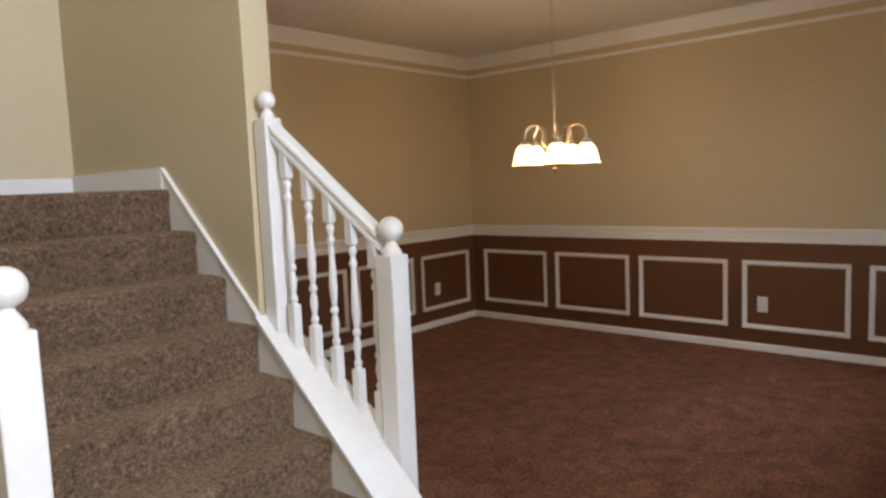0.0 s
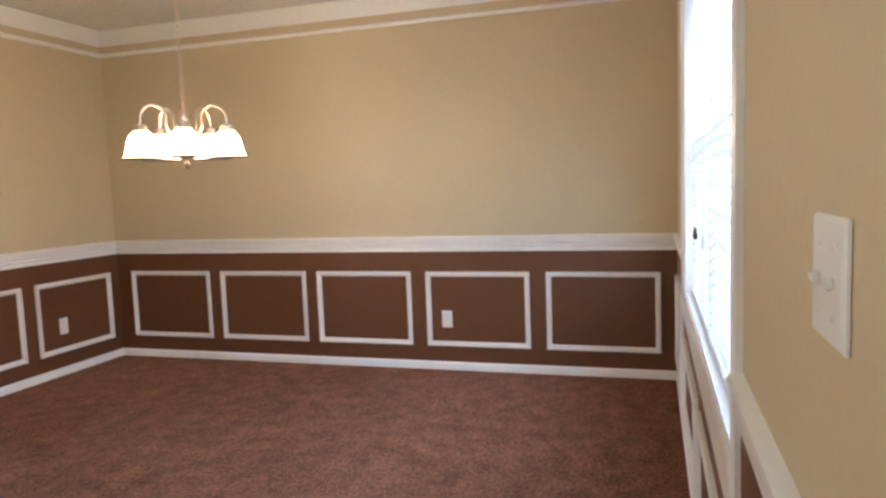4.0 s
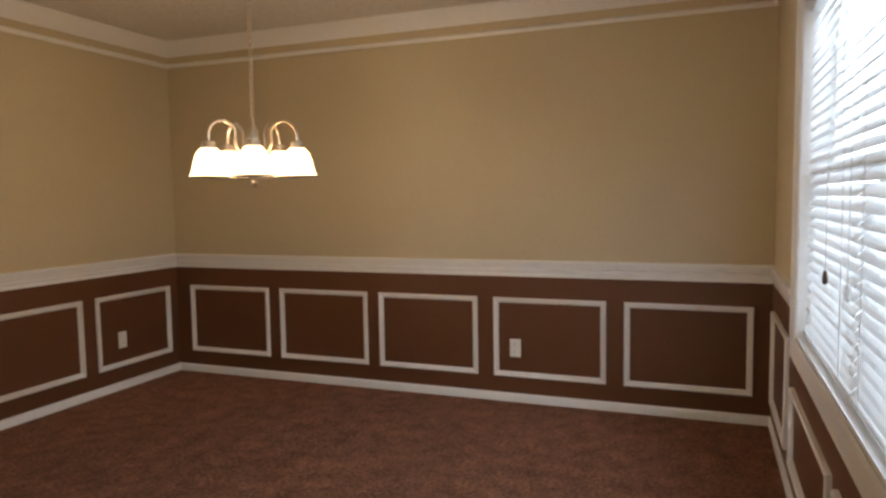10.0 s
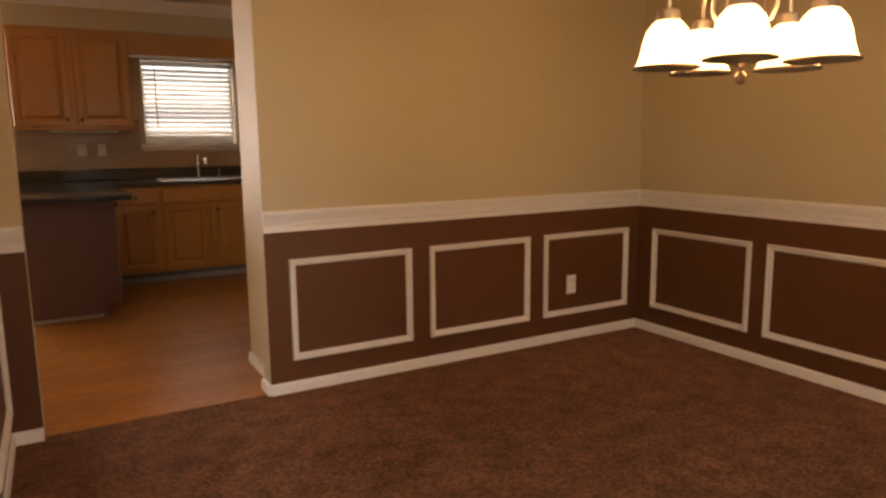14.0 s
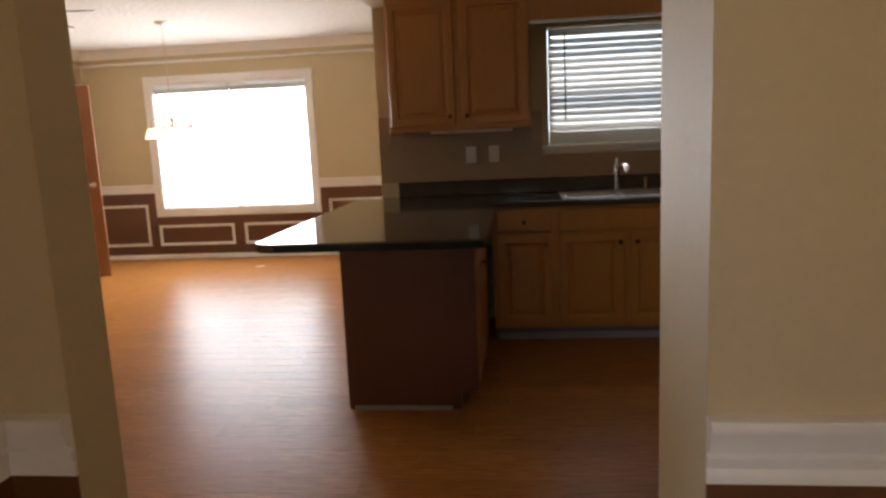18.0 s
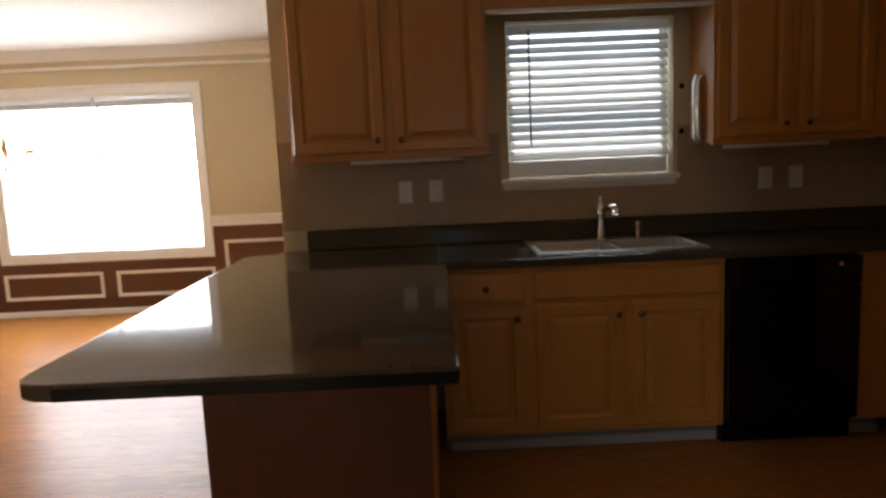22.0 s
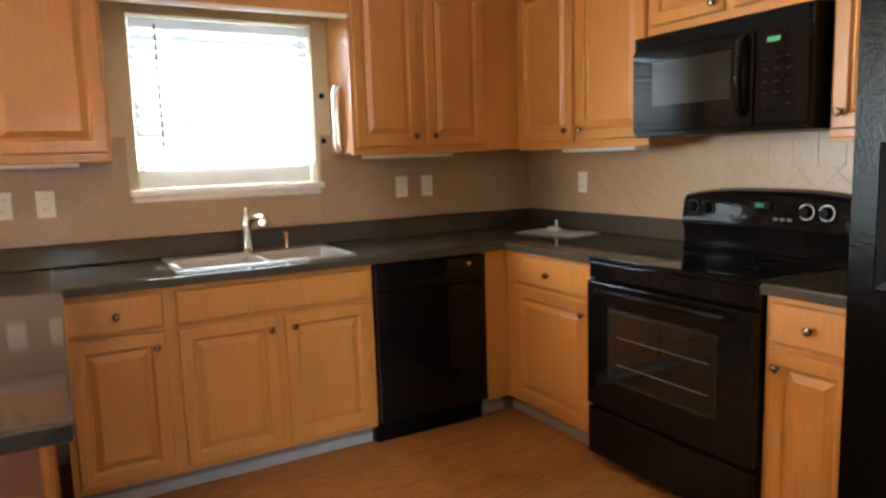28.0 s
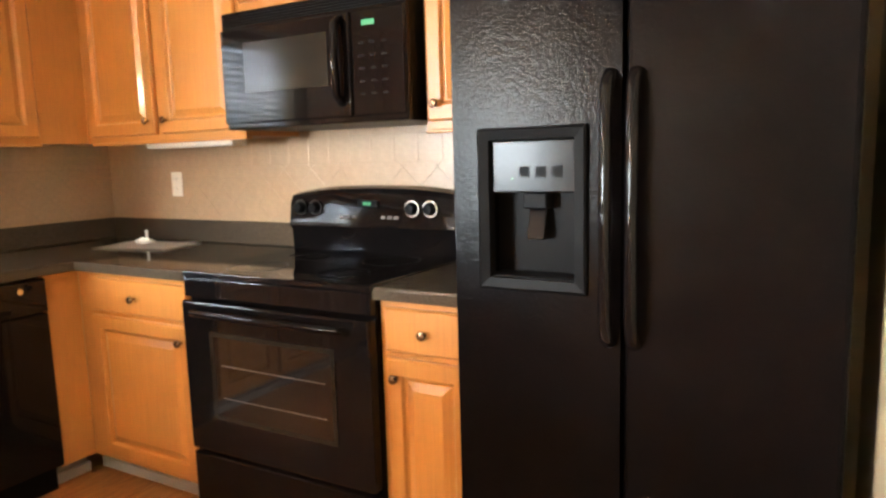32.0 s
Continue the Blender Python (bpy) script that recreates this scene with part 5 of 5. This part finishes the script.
def stove():
    root = thing("electric_range", (-0.62, -1.683, 0), "black freestanding electric range with a glass top", "stove", turn=-90)
    w = 0.402
    part("body", boxes((-w, 0.0, 0.03, w, 0.60, 0.895)), BLACK, root)
    door = part("oven_door", boxes((-w, -0.045, 0.275, w, -0.001, 0.815), bevel=0.008, segs=2), BLACK, root, "black oven door")
    part("window_glass", boxes((-0.255, -0.0475, 0.42, 0.255, -0.0455, 0.70), bevel=0.0008), OVENGLASS, door, "smoked oven window")
    part("window_trim", moved(rect_rings(0.54, 0.31, [(0, 0), (0, 0.004), (0.014, 0.004), (0.014, 0)], fill=False), pose(0, -0.0452, 0.56)), DOORGLASS, door)
    for z in (0.485, 0.60):
        part("oven_rack", boxes((-0.22, -0.0480, z, 0.23, -0.0476, z + 0.003)), TOE, door, "faint oven rack behind the glass")
    hd = part("oven_handle", tube([(-0.32, -0.046, 0.775), (-0.31, -0.078, 0.785), (-0.26, -0.088, 0.787), (0.0, -0.092, 0.787), (0.26, -0.088, 0.787), (0.31, -0.078, 0.785), (0.32, -0.046, 0.775)], 0.013, 12), BLACK, door, "curved black handle", smooth=True)
    part("storage_drawer", boxes((-w, -0.040, 0.05, w, -0.001, 0.262), bevel=0.008, segs=2), BLACK, root, "black storage drawer")
    part("front_rail", boxes((-w, -0.030, 0.825, w, -0.001, 0.895), bevel=0.006, segs=2), BLACK, root)
    top = part("cooktop", boxes((-w - 0.003, -0.032, 0.896, w + 0.003, 0.545, 0.918), bevel=0.006, segs=2), BLACK, root, "black glass cooktop")
    for x, y, r in ((-0.19, 0.12, 0.105), (0.19, 0.12, 0.085), (-0.19, 0.40, 0.08), (0.19, 0.40, 0.105)):
        part("burner_ring", tube([(x + r * math.cos(q), y + r * math.sin(q), 0.9183) for q in [2 * math.pi * i / 32 for i in range(33)]], 0.0012, 5), BLACKMAT, top)
    # curved backguard
    bm = bmesh.new()
    prof = [(0.55, 0.90), (0.545, 1.00), (0.530, 1.02), (0.545, 1.145), (0.56, 1.170), (0.60, 1.180), (0.60, 0.90)]
    rows = []
    for i in range(13):
        u = -1 + i / 6
        lift = -0.028 * abs(u) ** 3
        rows.append([bm.verts.new((u * w, y, z + (lift if z > 1.05 else 0))) for y, z in prof])
    for a, b in zip(rows, rows[1:]):
        for j in range(len(prof)):
            bm.faces.new((a[j], a[(j + 1) % len(prof)], b[(j + 1) % len(prof)], b[j]))
    bm.faces.new(rows[0])
    bm.faces.new(rows[-1])
    bg = part("backguard", bm, BLACK, root, "black control panel", smooth=True)
    for x in (-0.34, -0.262, 0.20, 0.28):
        kb = part("dial", lathe([(0.026, 0.534), (0.026, 0.524), (0.020, 0.512), (0.018, 0.508), (0.004, 0.507)], 20, "y", (x, 0, 1.095)), BLACKMAT, bg, "black dial with a pale ring", smooth=True)
        part("dial_ring", lathe([(0.031, 0.5335), (0.031, 0.530), (0.029, 0.530), (0.029, 0.5335)], 24, "y", (x, 0, 1.095)), STEEL if x > 0 else SLOT, kb)
    part("clock_display", boxes((-0.045, 0.527, 1.100, 0.045, 0.5335, 1.126)), BLACKMAT, bg)
    part("lit_digits", boxes((-0.018, 0.5262, 1.106, -0.010, 0.5268, 1.120), (-0.006, 0.5262, 1.106, 0.002, 0.5268, 1.120), (0.008, 0.5262, 1.106, 0.016, 0.5268, 1.120)), GREENLED, bg, "green lit clock digits")
    for x in (-0.13, -0.10, -0.07, 0.07, 0.10, 0.13):
        part("touch_button", boxes((x - 0.009, 0.529, 1.055, x + 0.009, 0.5332, 1.065)), TOE, bg)
    return root


stove()


def microwave():
    root = thing("microwave", (-0.375, -1.683, 1.405), "black over-the-range microwave oven", "microwave", turn=-90)
    w, h = 0.399, 0.415
    part("body", boxes((-w, 0.0, 0.0, w, 0.372, h)), BLACKMAT, root)
    part("front", boxes((-w, -0.020, 0.0, w, -0.0005, h), bevel=0.006, segs=2), BLACK, root, "glossy black front")
    door = part("door", boxes((-w + 0.004, -0.034, 0.02, 0.185, -0.0205, h - 0.062), bevel=0.005, segs=2), BLACK, root, "glossy black door")
    part("door_window", boxes((-0.285, -0.0355, 0.125, 0.095, -0.0342, 0.300), bevel=0.0006), DOORGLASS, door, "grey meshed window")
    part("door_handle", tube([(0.150, -0.034, 0.065), (0.150, -0.064, 0.085), (0.150, -0.074, 0.20), (0.150, -0.064, 0.315), (0.150, -0.034, 0.335)], 0.014, 12), BLACK, root, "curved black handle", smooth=True)
    pan = part("control_panel", boxes((0.190, -0.030, 0.02, w - 0.004, -0.0205, h - 0.062), bevel=0.004), BLACK, root)
    part("lit_display", boxes((0.235, -0.0312, 0.303, 0.285, -0.0305, 0.320)), GREENLED, pan, "green lit display")
    for r in range(5):
        for c in range(3):
            part("key", boxes((0.215 + 0.045 * c, -0.0308, 0.08 + 0.04 * r, 0.245 + 0.045 * c, -0.0302, 0.10 + 0.04 * r)), BLACK, pan)
            part("legend", boxes((0.221 + 0.045 * c, -0.0312, 0.087 + 0.04 * r, 0.239 + 0.045 * c, -0.0309, 0.092 + 0.04 * r)), KEYPRINT, pan)
    for i in range(5):
        part("vent_slat", boxes((-w + 0.02, -0.026, h - 0.052 + 0.009 * i, w - 0.02, -0.0205, h - 0.047 + 0.009 * i)), BLACKMAT, root)
    return root


microwave()


def fridge():
    root = thing("refrigerator", (-0.69, -2.866, 0), "black textured side by side refrigerator with a dispenser", "refrigerator", turn=-90)
    w, h = 0.424, 1.75
    part("body", boxes((-w, 0.0, 0.02, w, 0.66, h)), BLACKMAT, root)
    part("base_grille", boxes((-w, -0.03, 0.0, w, -0.001, 0.085), bevel=0.003), BLACKMAT, root)
    split = -0.010
    # freezer door with a recess cut out for the dispenser
    rx0, rx1, rz0, rz1 = -0.338, -0.103, 0.985, 1.335
    xs, zs = [-w, rx0, rx1, split - 0.004], [0.095, rz0, rz1, h - 0.005]
    bm = bmesh.new()
    g = {(i, j, k): bm.verts.new((x, y, z)) for i, x in enumerate(xs) for j, z in enumerate(zs) for k, y in enumerate((-0.085, -0.004))}
    for i in range(3):
        for j in range(3):
            if (i, j) != (1, 1):
                bm.faces.new((g[i, j, 0], g[i + 1, j, 0], g[i + 1, j + 1, 0], g[i, j + 1, 0]))
            bm.faces.new((g[i, j, 1], g[i + 1, j, 1], g[i + 1, j + 1, 1], g[i, j + 1, 1]))
    for i in range(3):
        for j in (0, 3):
            bm.faces.new((g[i, j, 0], g[i + 1, j, 0], g[i + 1, j, 1], g[i, j, 1]))
            bm.faces.new((g[j, i, 0], g[j, i + 1, 0], g[j, i + 1, 1], g[j, i, 1]))
    for a, b in (((1, 1), (2, 1)), ((2, 1), (2, 2)), ((2, 2), (1, 2)), ((1, 2), (1, 1))):
        bm.faces.new((g[(*a, 0)], g[(*b, 0)], g[(*b, 1)], g[(*a, 1)]))
    d1 = part("freezer_door", bm, FRIDGE, root, "textured black door with a dispenser")
    d2 = part("fridge_door", boxes((split + 0.004, -0.085, 0.095, w, -0.004, h - 0.005), bevel=0.012, segs=3), FRIDGE, root, "textured black door")
    part("dispenser_frame", moved(rect_rings(rx1 - rx0 + 0.03, rz1 - rz0 + 0.03, [(0, 0), (0, 0.010), (0.006, 0.013), (0.028, 0.010), (0.030, -0.02), (0.028, -0.02)], fill=False), pose((rx0 + rx1) / 2, -0.086, (rz0 + rz1) / 2)), BLACKMAT, d1, "black dispenser frame")
    part("dispenser_panel", boxes((rx0 + 0.014, -0.080, rz1 - 0.135, rx1 - 0.014, -0.06, rz1 - 0.016), bevel=0.003), PANEL, d1, "dark control panel")
    for k in range(3):
        part("button", boxes((rx0 + 0.085 + 0.04 * k, -0.0815, rz1 - 0.10, rx0 + 0.11 + 0.04 * k, -0.0802, rz1 - 0.075), bevel=0.0004), BLACKMAT, d1)
    part("indicator", boxes((rx0 + 0.065, -0.0815, rz1 - 0.105, rx0 + 0.069, -0.0802, rz1 - 0.101)), GREENLED, d1)
    part("recess_back", boxes((rx0 + 0.001, -0.018, rz0 + 0.001, rx1 - 0.001, -0.0045, rz1 - 0.135)), BLACKMAT, d1)
    part("nozzle", boxes((rx0 + 0.085, -0.062, rz1 - 0.175, rx0 + 0.145, -0.02, rz1 - 0.136), bevel=0.004), BLACKMAT, d1)
    part("paddle", moved(boxes((-0.022, -0.006, -0.075, 0.022, 0.0, 0.0), bevel=0.002), pose(rx0 + 0.115, -0.035, rz1 - 0.176, -14)), BLACK, d1)
    part("drip_tray", boxes((rx0 + 0.012, -0.082, rz0 + 0.006, rx1 - 0.012, -0.019, rz0 + 0.020), bevel=0.003), BLACKMAT, d1)
    for own, x in ((d1, split - 0.028), (d2, split + 0.028)):
        part("door_handle", tube([(x, -0.085, 0.87), (x, -0.112, 0.89), (x, -0.124, 0.94), (x, -0.128, 1.15), (x, -0.124, 1.38), (x, -0.112, 1.43), (x, -0.085, 1.45)], 0.016, 12, taper=[1.1, 1, 0.95, 0.9, 0.95, 1, 1.1]), BLACK, own, "long curved black handle", smooth=True)
    for x in (-w + 0.06, w - 0.06):
        part("hinge_cover", boxes((x - 0.05, -0.08, h, x + 0.05, 0.02, h + 0.018), bevel=0.004), BLACKMAT, root)
    return root


fridge()

# ---- small kitchen things ----
for _x in (-2.799, -2.637):
    outlet((_x, -0.0095, 1.20), 0, "white wall outlet on the tan splashback")
for _x in (-0.90, -0.74):
    outlet((_x, -0.0095, 1.194), 0, "white wall outlet on the tan splashback")
outlet((-0.0095, -0.51, 1.188), -90, "white wall outlet on the tan splashback")



# long ceiling light over the kitchen floor
def tube_light(place, w):
    root = thing("ceiling_light", place, "long lit fluorescent ceiling light with an acrylic cover", "ceiling light")
    part("tray", boxes((-w / 2, -0.13, -0.022, w / 2, 0.13, 0.0), bevel=0.004), WHITE, root, "white metal tray")
    bm = bmesh.new()
    prof = [(-0.12, -0.023), (-0.122, -0.060), (-0.105, -0.085), (-0.06, -0.094), (0.06, -0.094), (0.105, -0.085), (0.122, -0.060), (0.12, -0.023)]
    rows = [[bm.verts.new((x, y, z)) for y, z in prof] for x in (-w / 2 + 0.02, w / 2 - 0.02)]
    for j in range(len(prof)):
        bm.faces.new((rows[0][j], rows[0][(j + 1) % 8], rows[1][(j + 1) % 8], rows[1][j]))
    bm.faces.new(rows[0])
    bm.faces.new(rows[1])
    part("diffuser", bm, TUBEGLOW, root, "lit acrylic cover")
    for x in (-w / 2, w / 2 - 0.0195):
        part("end_cap", boxes((x, -0.128, -0.098, x + 0.0195, 0.128, -0.0225), bevel=0.003), WHITE, root)
    return root


tube_light((-1.75, -1.70, ZC), 1.25)


# ---- breakfast area ----
def french_door():
    """An open glazed leaf, hinged at the west jamb and swung into the room."""
    a = 22.1
    root = thing("french_door", (-7.62, 1.66, 0), "stained wooden french door with fifteen panes, standing open", "door", turn=a)
    w, h, t = 0.78, 2.03, 0.04
    part("hinge_stile", boxes((0, -t, 0.01, 0.115, 0, h), bevel=0.003), FRENCH, root)
    part("lock_stile", boxes((w - 0.115, -t, 0.01, w, 0, h), bevel=0.003), FRENCH, root)
    part("top_rail", boxes((0.1155, -t + 0.001, h - 0.125, w - 0.1155, -0.001, h - 0.001)), FRENCH, root)
    part("bottom_rail", boxes((0.1155, -t + 0.001, 0.011, w - 0.1155, -0.001, 0.25)), FRENCH, root)
    gx0, gx1, gz0, gz1 = 0.1155, w - 0.1155, 0.25, h - 0.125
    for i in (1, 2):
        x = gx0 + (gx1 - gx0) * i / 3
        part("muntin", boxes((x - 0.011, -t + 0.006, gz0 + 0.0005, x + 0.011, -0.006, gz1 - 0.0005)), FRENCH, root)
    for j in range(1, 5):
        z = gz0 + (gz1 - gz0) * j / 5
        for i in range(3):
            xa, xb = gx0 + (gx1 - gx0) * i / 3, gx0 + (gx1 - gx0) * (i + 1) / 3
            part("muntin", boxes((xa + (0.0115 if i else 0.0005), -t + 0.007, z - 0.011, xb - (0.0115 if i < 2 else 0.0005), -0.007, z + 0.011)), FRENCH, root)
    for i in range(3):
        for j in range(5):
            xa, xb = gx0 + (gx1 - gx0) * i / 3, gx0 + (gx1 - gx0) * (i + 1) / 3
            za, zb = gz0 + (gz1 - gz0) * j / 5, gz0 + (gz1 - gz0) * (j + 1) / 5
            g = part("pane", boxes((xa + 0.013, -t / 2 - 0.002, za + 0.013, xb - 0.013, -t / 2 + 0.002, zb - 0.013)), GLASS, root)
            g.visible_shadow = False
    for s, y in ((1, 0.0), (-1, -t)):
        k = part("door_knob", lathe([(0.026, 0), (0.026, 0.005 * s), (0.010, 0.010 * s), (0.010, 0.03 * s), (0.024, 0.042 * s), (0.026, 0.055 * s), (0.014, 0.066 * s)], 18, "y", (w - 0.06, y, 1.0)), NICKEL, root, smooth=True)
    return root


french_door()
_fr = thing("door_1", (XW, 0.85, 0), "white cased french door opening to a pale green sunroom", "door frame", kind="structure")
for _b in ((0.0, 0.81, 0, 0.014, 0.90, 2.15), (0.0, -0.90, 0, 0.014, -0.81, 2.15), (0.0, -0.809, 2.06, 0.014, 0.809, 2.15)):
    part("casing", boxes(_b, bevel=0.004), WHITE, _fr, "white door casing")
part("jamb_liner", boxes((-0.118, 0.798, 0, -0.001, 0.809, 2.059), (-0.118, -0.809, 0, -0.001, -0.798, 2.059)), WHITE, _fr)
# sunroom beyond
setting("floor_sunroom", boxes((-10.2, -0.6, -0.12, XW - 0.12, 3.4, -0.012)), PLANK, "plain sunroom floor", "floor")
wall("wall_sunroom", "y", -10.3, 0.12, (-0.6, 3.4), (0, ZC), ((0.3, 2.7, 0.75, 2.2),), MINT, "pale green sunroom wall with a wide window")
wall("wall_sunroom_north", "x", 3.4, 0.12, (-10.3, XW - 0.12), (0, ZC), ((-9.8, -8.0, 0.6, 2.2),), MINT, "pale green sunroom wall with a window")
wall("wall_sunroom_south", "x", -0.72, 0.12, (-10.3, XW - 0.12), (0, ZC), (), MINT, "pale green sunroom wall")
setting("ceiling_sunroom", boxes((-10.3, -0.72, ZC, XW - 0.12, 3.52, ZC + 0.1)), CEIL, "white sunroom ceiling", "ceiling")

chandelier("chandelier", (-5.77, 1.46, 1.42), ZC - 1.42, 0.19, SHADE2, "small nickel chandelier with frosted shades over the breakfast area", 0.6)


def ceiling_fan(place):
    root = thing("ceiling_fan", place, "ceiling fan with wooden blades and a lit bowl lamp", "ceiling fan")
    part("canopy", lathe([(0.065, 0), (0.065, -0.01), (0.045, -0.05), (0.014, -0.06)], 24), NICKEL, root, smooth=True)
    part("downrod", lathe([(0.012, -0.055), (0.012, -0.14)], 12), NICKEL, root, smooth=True)
    part("motor", lathe([(0.02, -0.13), (0.09, -0.14), (0.125, -0.165), (0.125, -0.21), (0.09, -0.235), (0.05, -0.25)], 28), NICKEL, root, smooth=True)
    for i in range(5):
        a = 2 * math.pi * i / 5 + 1.42
        bm = bmesh.new()
        out = [(0.20, -0.05), (0.30, -0.062), (0.60, -0.068), (0.645, -0.05), (0.655, 0), (0.645, 0.05), (0.60, 0.068), (0.30, 0.062), (0.20, 0.05)]
        lo, hi = [bm.verts.new((x, y, -0.004)) for x, y in out], [bm.verts.new((x, y, 0.004)) for x, y in out]
        bm.faces.new(lo)
        bm.faces.new(hi)
        for k in range(len(out)):
            bm.faces.new((lo[k], lo[(k + 1) % len(out)], hi[(k + 1) % len(out)], hi[k]))
        blade = part("blade", moved(bm, pose(0, 0, -0.20, 0, 0, math.degrees(a)) @ pose(0, 0, 0, 11)), FRENCH, root, "stained wooden blade")
        part("blade_iron", moved(boxes((0.10, -0.018, -0.014, 0.25, 0.018, -0.006), bevel=0.003), pose(0, 0, -0.195, 0, 0, math.degrees(a)) @ pose(0, 0, 0, 11)), NICKEL, blade)
    b = part("lamp_bowl", lathe([(0.05, -0.25), (0.05, -0.42), (0.09, -0.432), (0.105, -0.46), (0.09, -0.505), (0.05, -0.53), (0.01, -0.537)], 28), LAMPBOWL, root, "lit frosted glass bowl", smooth=True)
    return root


ceiling_fan((-6.05, -0.30, ZC))


# paper with small parts on the worktop
_pp = thing("paper_sheet", (-0.21, -0.52, CT + 0.001), "creased white paper lying on the worktop", "paper", turn=12)
_bm = bmesh.new()
_g = [[_bm.verts.new((-0.13 + 0.26 * i / 8, -0.20 + 0.40 * j / 8, 0.004 + 0.006 * noise.noise((i * 0.5, j * 0.5, 3.1)))) for j in range(9)] for i in range(9)]
for _i in range(8):
    for _j in range(8):
        _bm.faces.new((_g[_i][_j], _g[_i + 1][_j], _g[_i + 1][_j + 1], _g[_i][_j + 1]))
_r = bmesh.ops.solidify(_bm, geom=list(_bm.faces), thickness=0.0008)
part("sheet", _bm, PAPER, _pp)
_sc = thing("sink_stopper", (-0.195, -0.50, CT + 0.013), "white plastic stopper on the paper", "stopper")
part("stopper", lathe([(0.035, 0), (0.036, 0.006), (0.022, 0.014), (0.007, 0.018), (0.006, 0.05), (0.009, 0.056), (0.003, 0.06)], 18), PLATE, _sc, smooth=True)

# crumpled tissue beside the stopper
_ts = thing("tissue", (-0.185, -0.44, CT + 0.009), "small crumpled white tissue on the paper", "tissue")
_bm = bmesh.new()
bmesh.ops.create_icosphere(_bm, subdivisions=3, radius=0.03)
for _v in _bm.verts:
    _v.co *= 0.75 + 0.5 * noise.noise(_v.co * 60)
    _v.co.z = max(0, _v.co.z * 0.7 + 0.006)
part("wad", _bm, PAPER, _ts)

# small sun spot on the breakfast floor, made as a thin white sheet
_sp2 = thing("paper_scrap", (-5.35, 2.30, 0.001), "small white sheet standing in for a sun spot on the laminate floor", "paper", turn=35)
_bm = bmesh.new()
_g = [[_bm.verts.new((-0.05 + 0.025 * i, -0.03 + 0.02 * j, 0.003 + 0.012 * abs(noise.noise((i * 0.7, j * 0.7, 8.3))))) for j in range(4)] for i in range(5)]
for _i in range(4):
    for _j in range(3):
        _bm.faces.new((_g[_i][_j], _g[_i + 1][_j], _g[_i + 1][_j + 1], _g[_i][_j + 1]))
bmesh.ops.solidify(_bm, geom=list(_bm.faces), thickness=0.0008)
part("scrap", _bm, PAPER, _sp2)

# chrome bar on the cabinet side beside the window
_rk = thing("towel_bar", (-1.3015, -0.17, 1.558), "upright rounded chrome bar on the cabinet side", "towel bar")
part("bar", tube([(0.0, 0, -0.155), (-0.018, 0, -0.150), (-0.024, 0, -0.13), (-0.026, 0, 0), (-0.024, 0, 0.13), (-0.018, 0, 0.150), (0.0, 0, 0.155)], 0.024, 14), CHROME, _rk, smooth=True)
for _z in (1.455, 1.685):
    _hk = thing("wall_hook", (-1.352, -0.001, _z), "small black round hook on the wall beside the window", "hook", "hooks beside the window")
    part("stem", lathe([(0.005, 0.0), (0.005, -0.022)], 10, "y"), BLACKMAT, _hk)
    part("head", lathe([(0.005, -0.020), (0.013, -0.024), (0.015, -0.031), (0.012, -0.038), (0.004, -0.041)], 16, "y"), BLACKMAT, _hk, smooth=True)

# ---- laminate floor planks ----
_root = thing("floor_planks", (-4.0, -1.0, 0), "glossy red brown laminate plank floor", "floor", kind="structure")
_meshes = {}
PW, PL = 0.125, 1.22


def plank(x0, x1, y0, y1):
    key = (round(x1 - x0, 3), round(y1 - y0, 3))
    if key not in _meshes:
        w, d, e = key[0] / 2 - 0.0003, key[1] / 2 - 0.0003, 0.0007
        bm = bmesh.new()
        rings = [[bm.verts.new((sx * (w - i), sy * (d - i), z)) for sx, sy in ((-1, -1), (1, -1), (1, 1), (-1, 1))] for i, z in ((0, -0.011), (0, -0.0006), (e, 0))]
        for a, b in zip(rings, rings[1:]):
            for k in range(4):
                bm.faces.new((a[k], a[(k + 1) % 4], b[(k + 1) % 4], b[k]))
        bm.faces.new(rings[-1])
        me = bpy.data.meshes.new("plank")
        bm.to_mesh(me)
        bm.free()
        me.materials.append(PLANK)
        _meshes[key] = me
    ob = new("plank", _meshes[key])
    ob.parent = _root
    ob.matrix_basis = Matrix.Translation(((x0 + x1) / 2 + 4.0, (y0 + y1) / 2 + 1.0, 0))


_rest = []
_rng = random.Random(4)
_row = 0
_y = YB + 0.031
_near = 0
while _y < YN - 0.001:
    _y1 = min(_y + PW, YN)
    _x = XW - _rng.random() * PL
    while _x < -0.002:
        _a, _b = max(_x, XW), min(_x + PL, -0.002)
        if _b - _a > 0.01:
            if _near < 300 and _b > -4.9 and _y < 1.6:
                plank(_a, _b, _y, _y1)
                _near += 1
            else:
                _rest.append((_a, _b, _y, _y1))
        _x += PL
    _y = _y1
_bm = bmesh.new()
for _a, _b, _c, _d in _rest:
    _v = [[_bm.verts.new(p) for p in ((_a + i, _c + i, z), (_b - i, _c + i, z), (_b - i, _d - i, z), (_a + i, _d - i, z))] for i, z in ((0.0003, -0.011), (0.0003, -0.0006), (0.0010, 0))]
    for _p, _q in zip(_v, _v[1:]):
        for _k in range(4):
            _bm.faces.new((_p[_k], _p[(_k + 1) % 4], _q[(_k + 1) % 4], _q[_k]))
    _bm.faces.new(_v[-1])
tagged(part("planks_far", moved(_bm, Matrix.Translation((4.0, 1.0, 0))), PLANK, _root), kind="stuff")
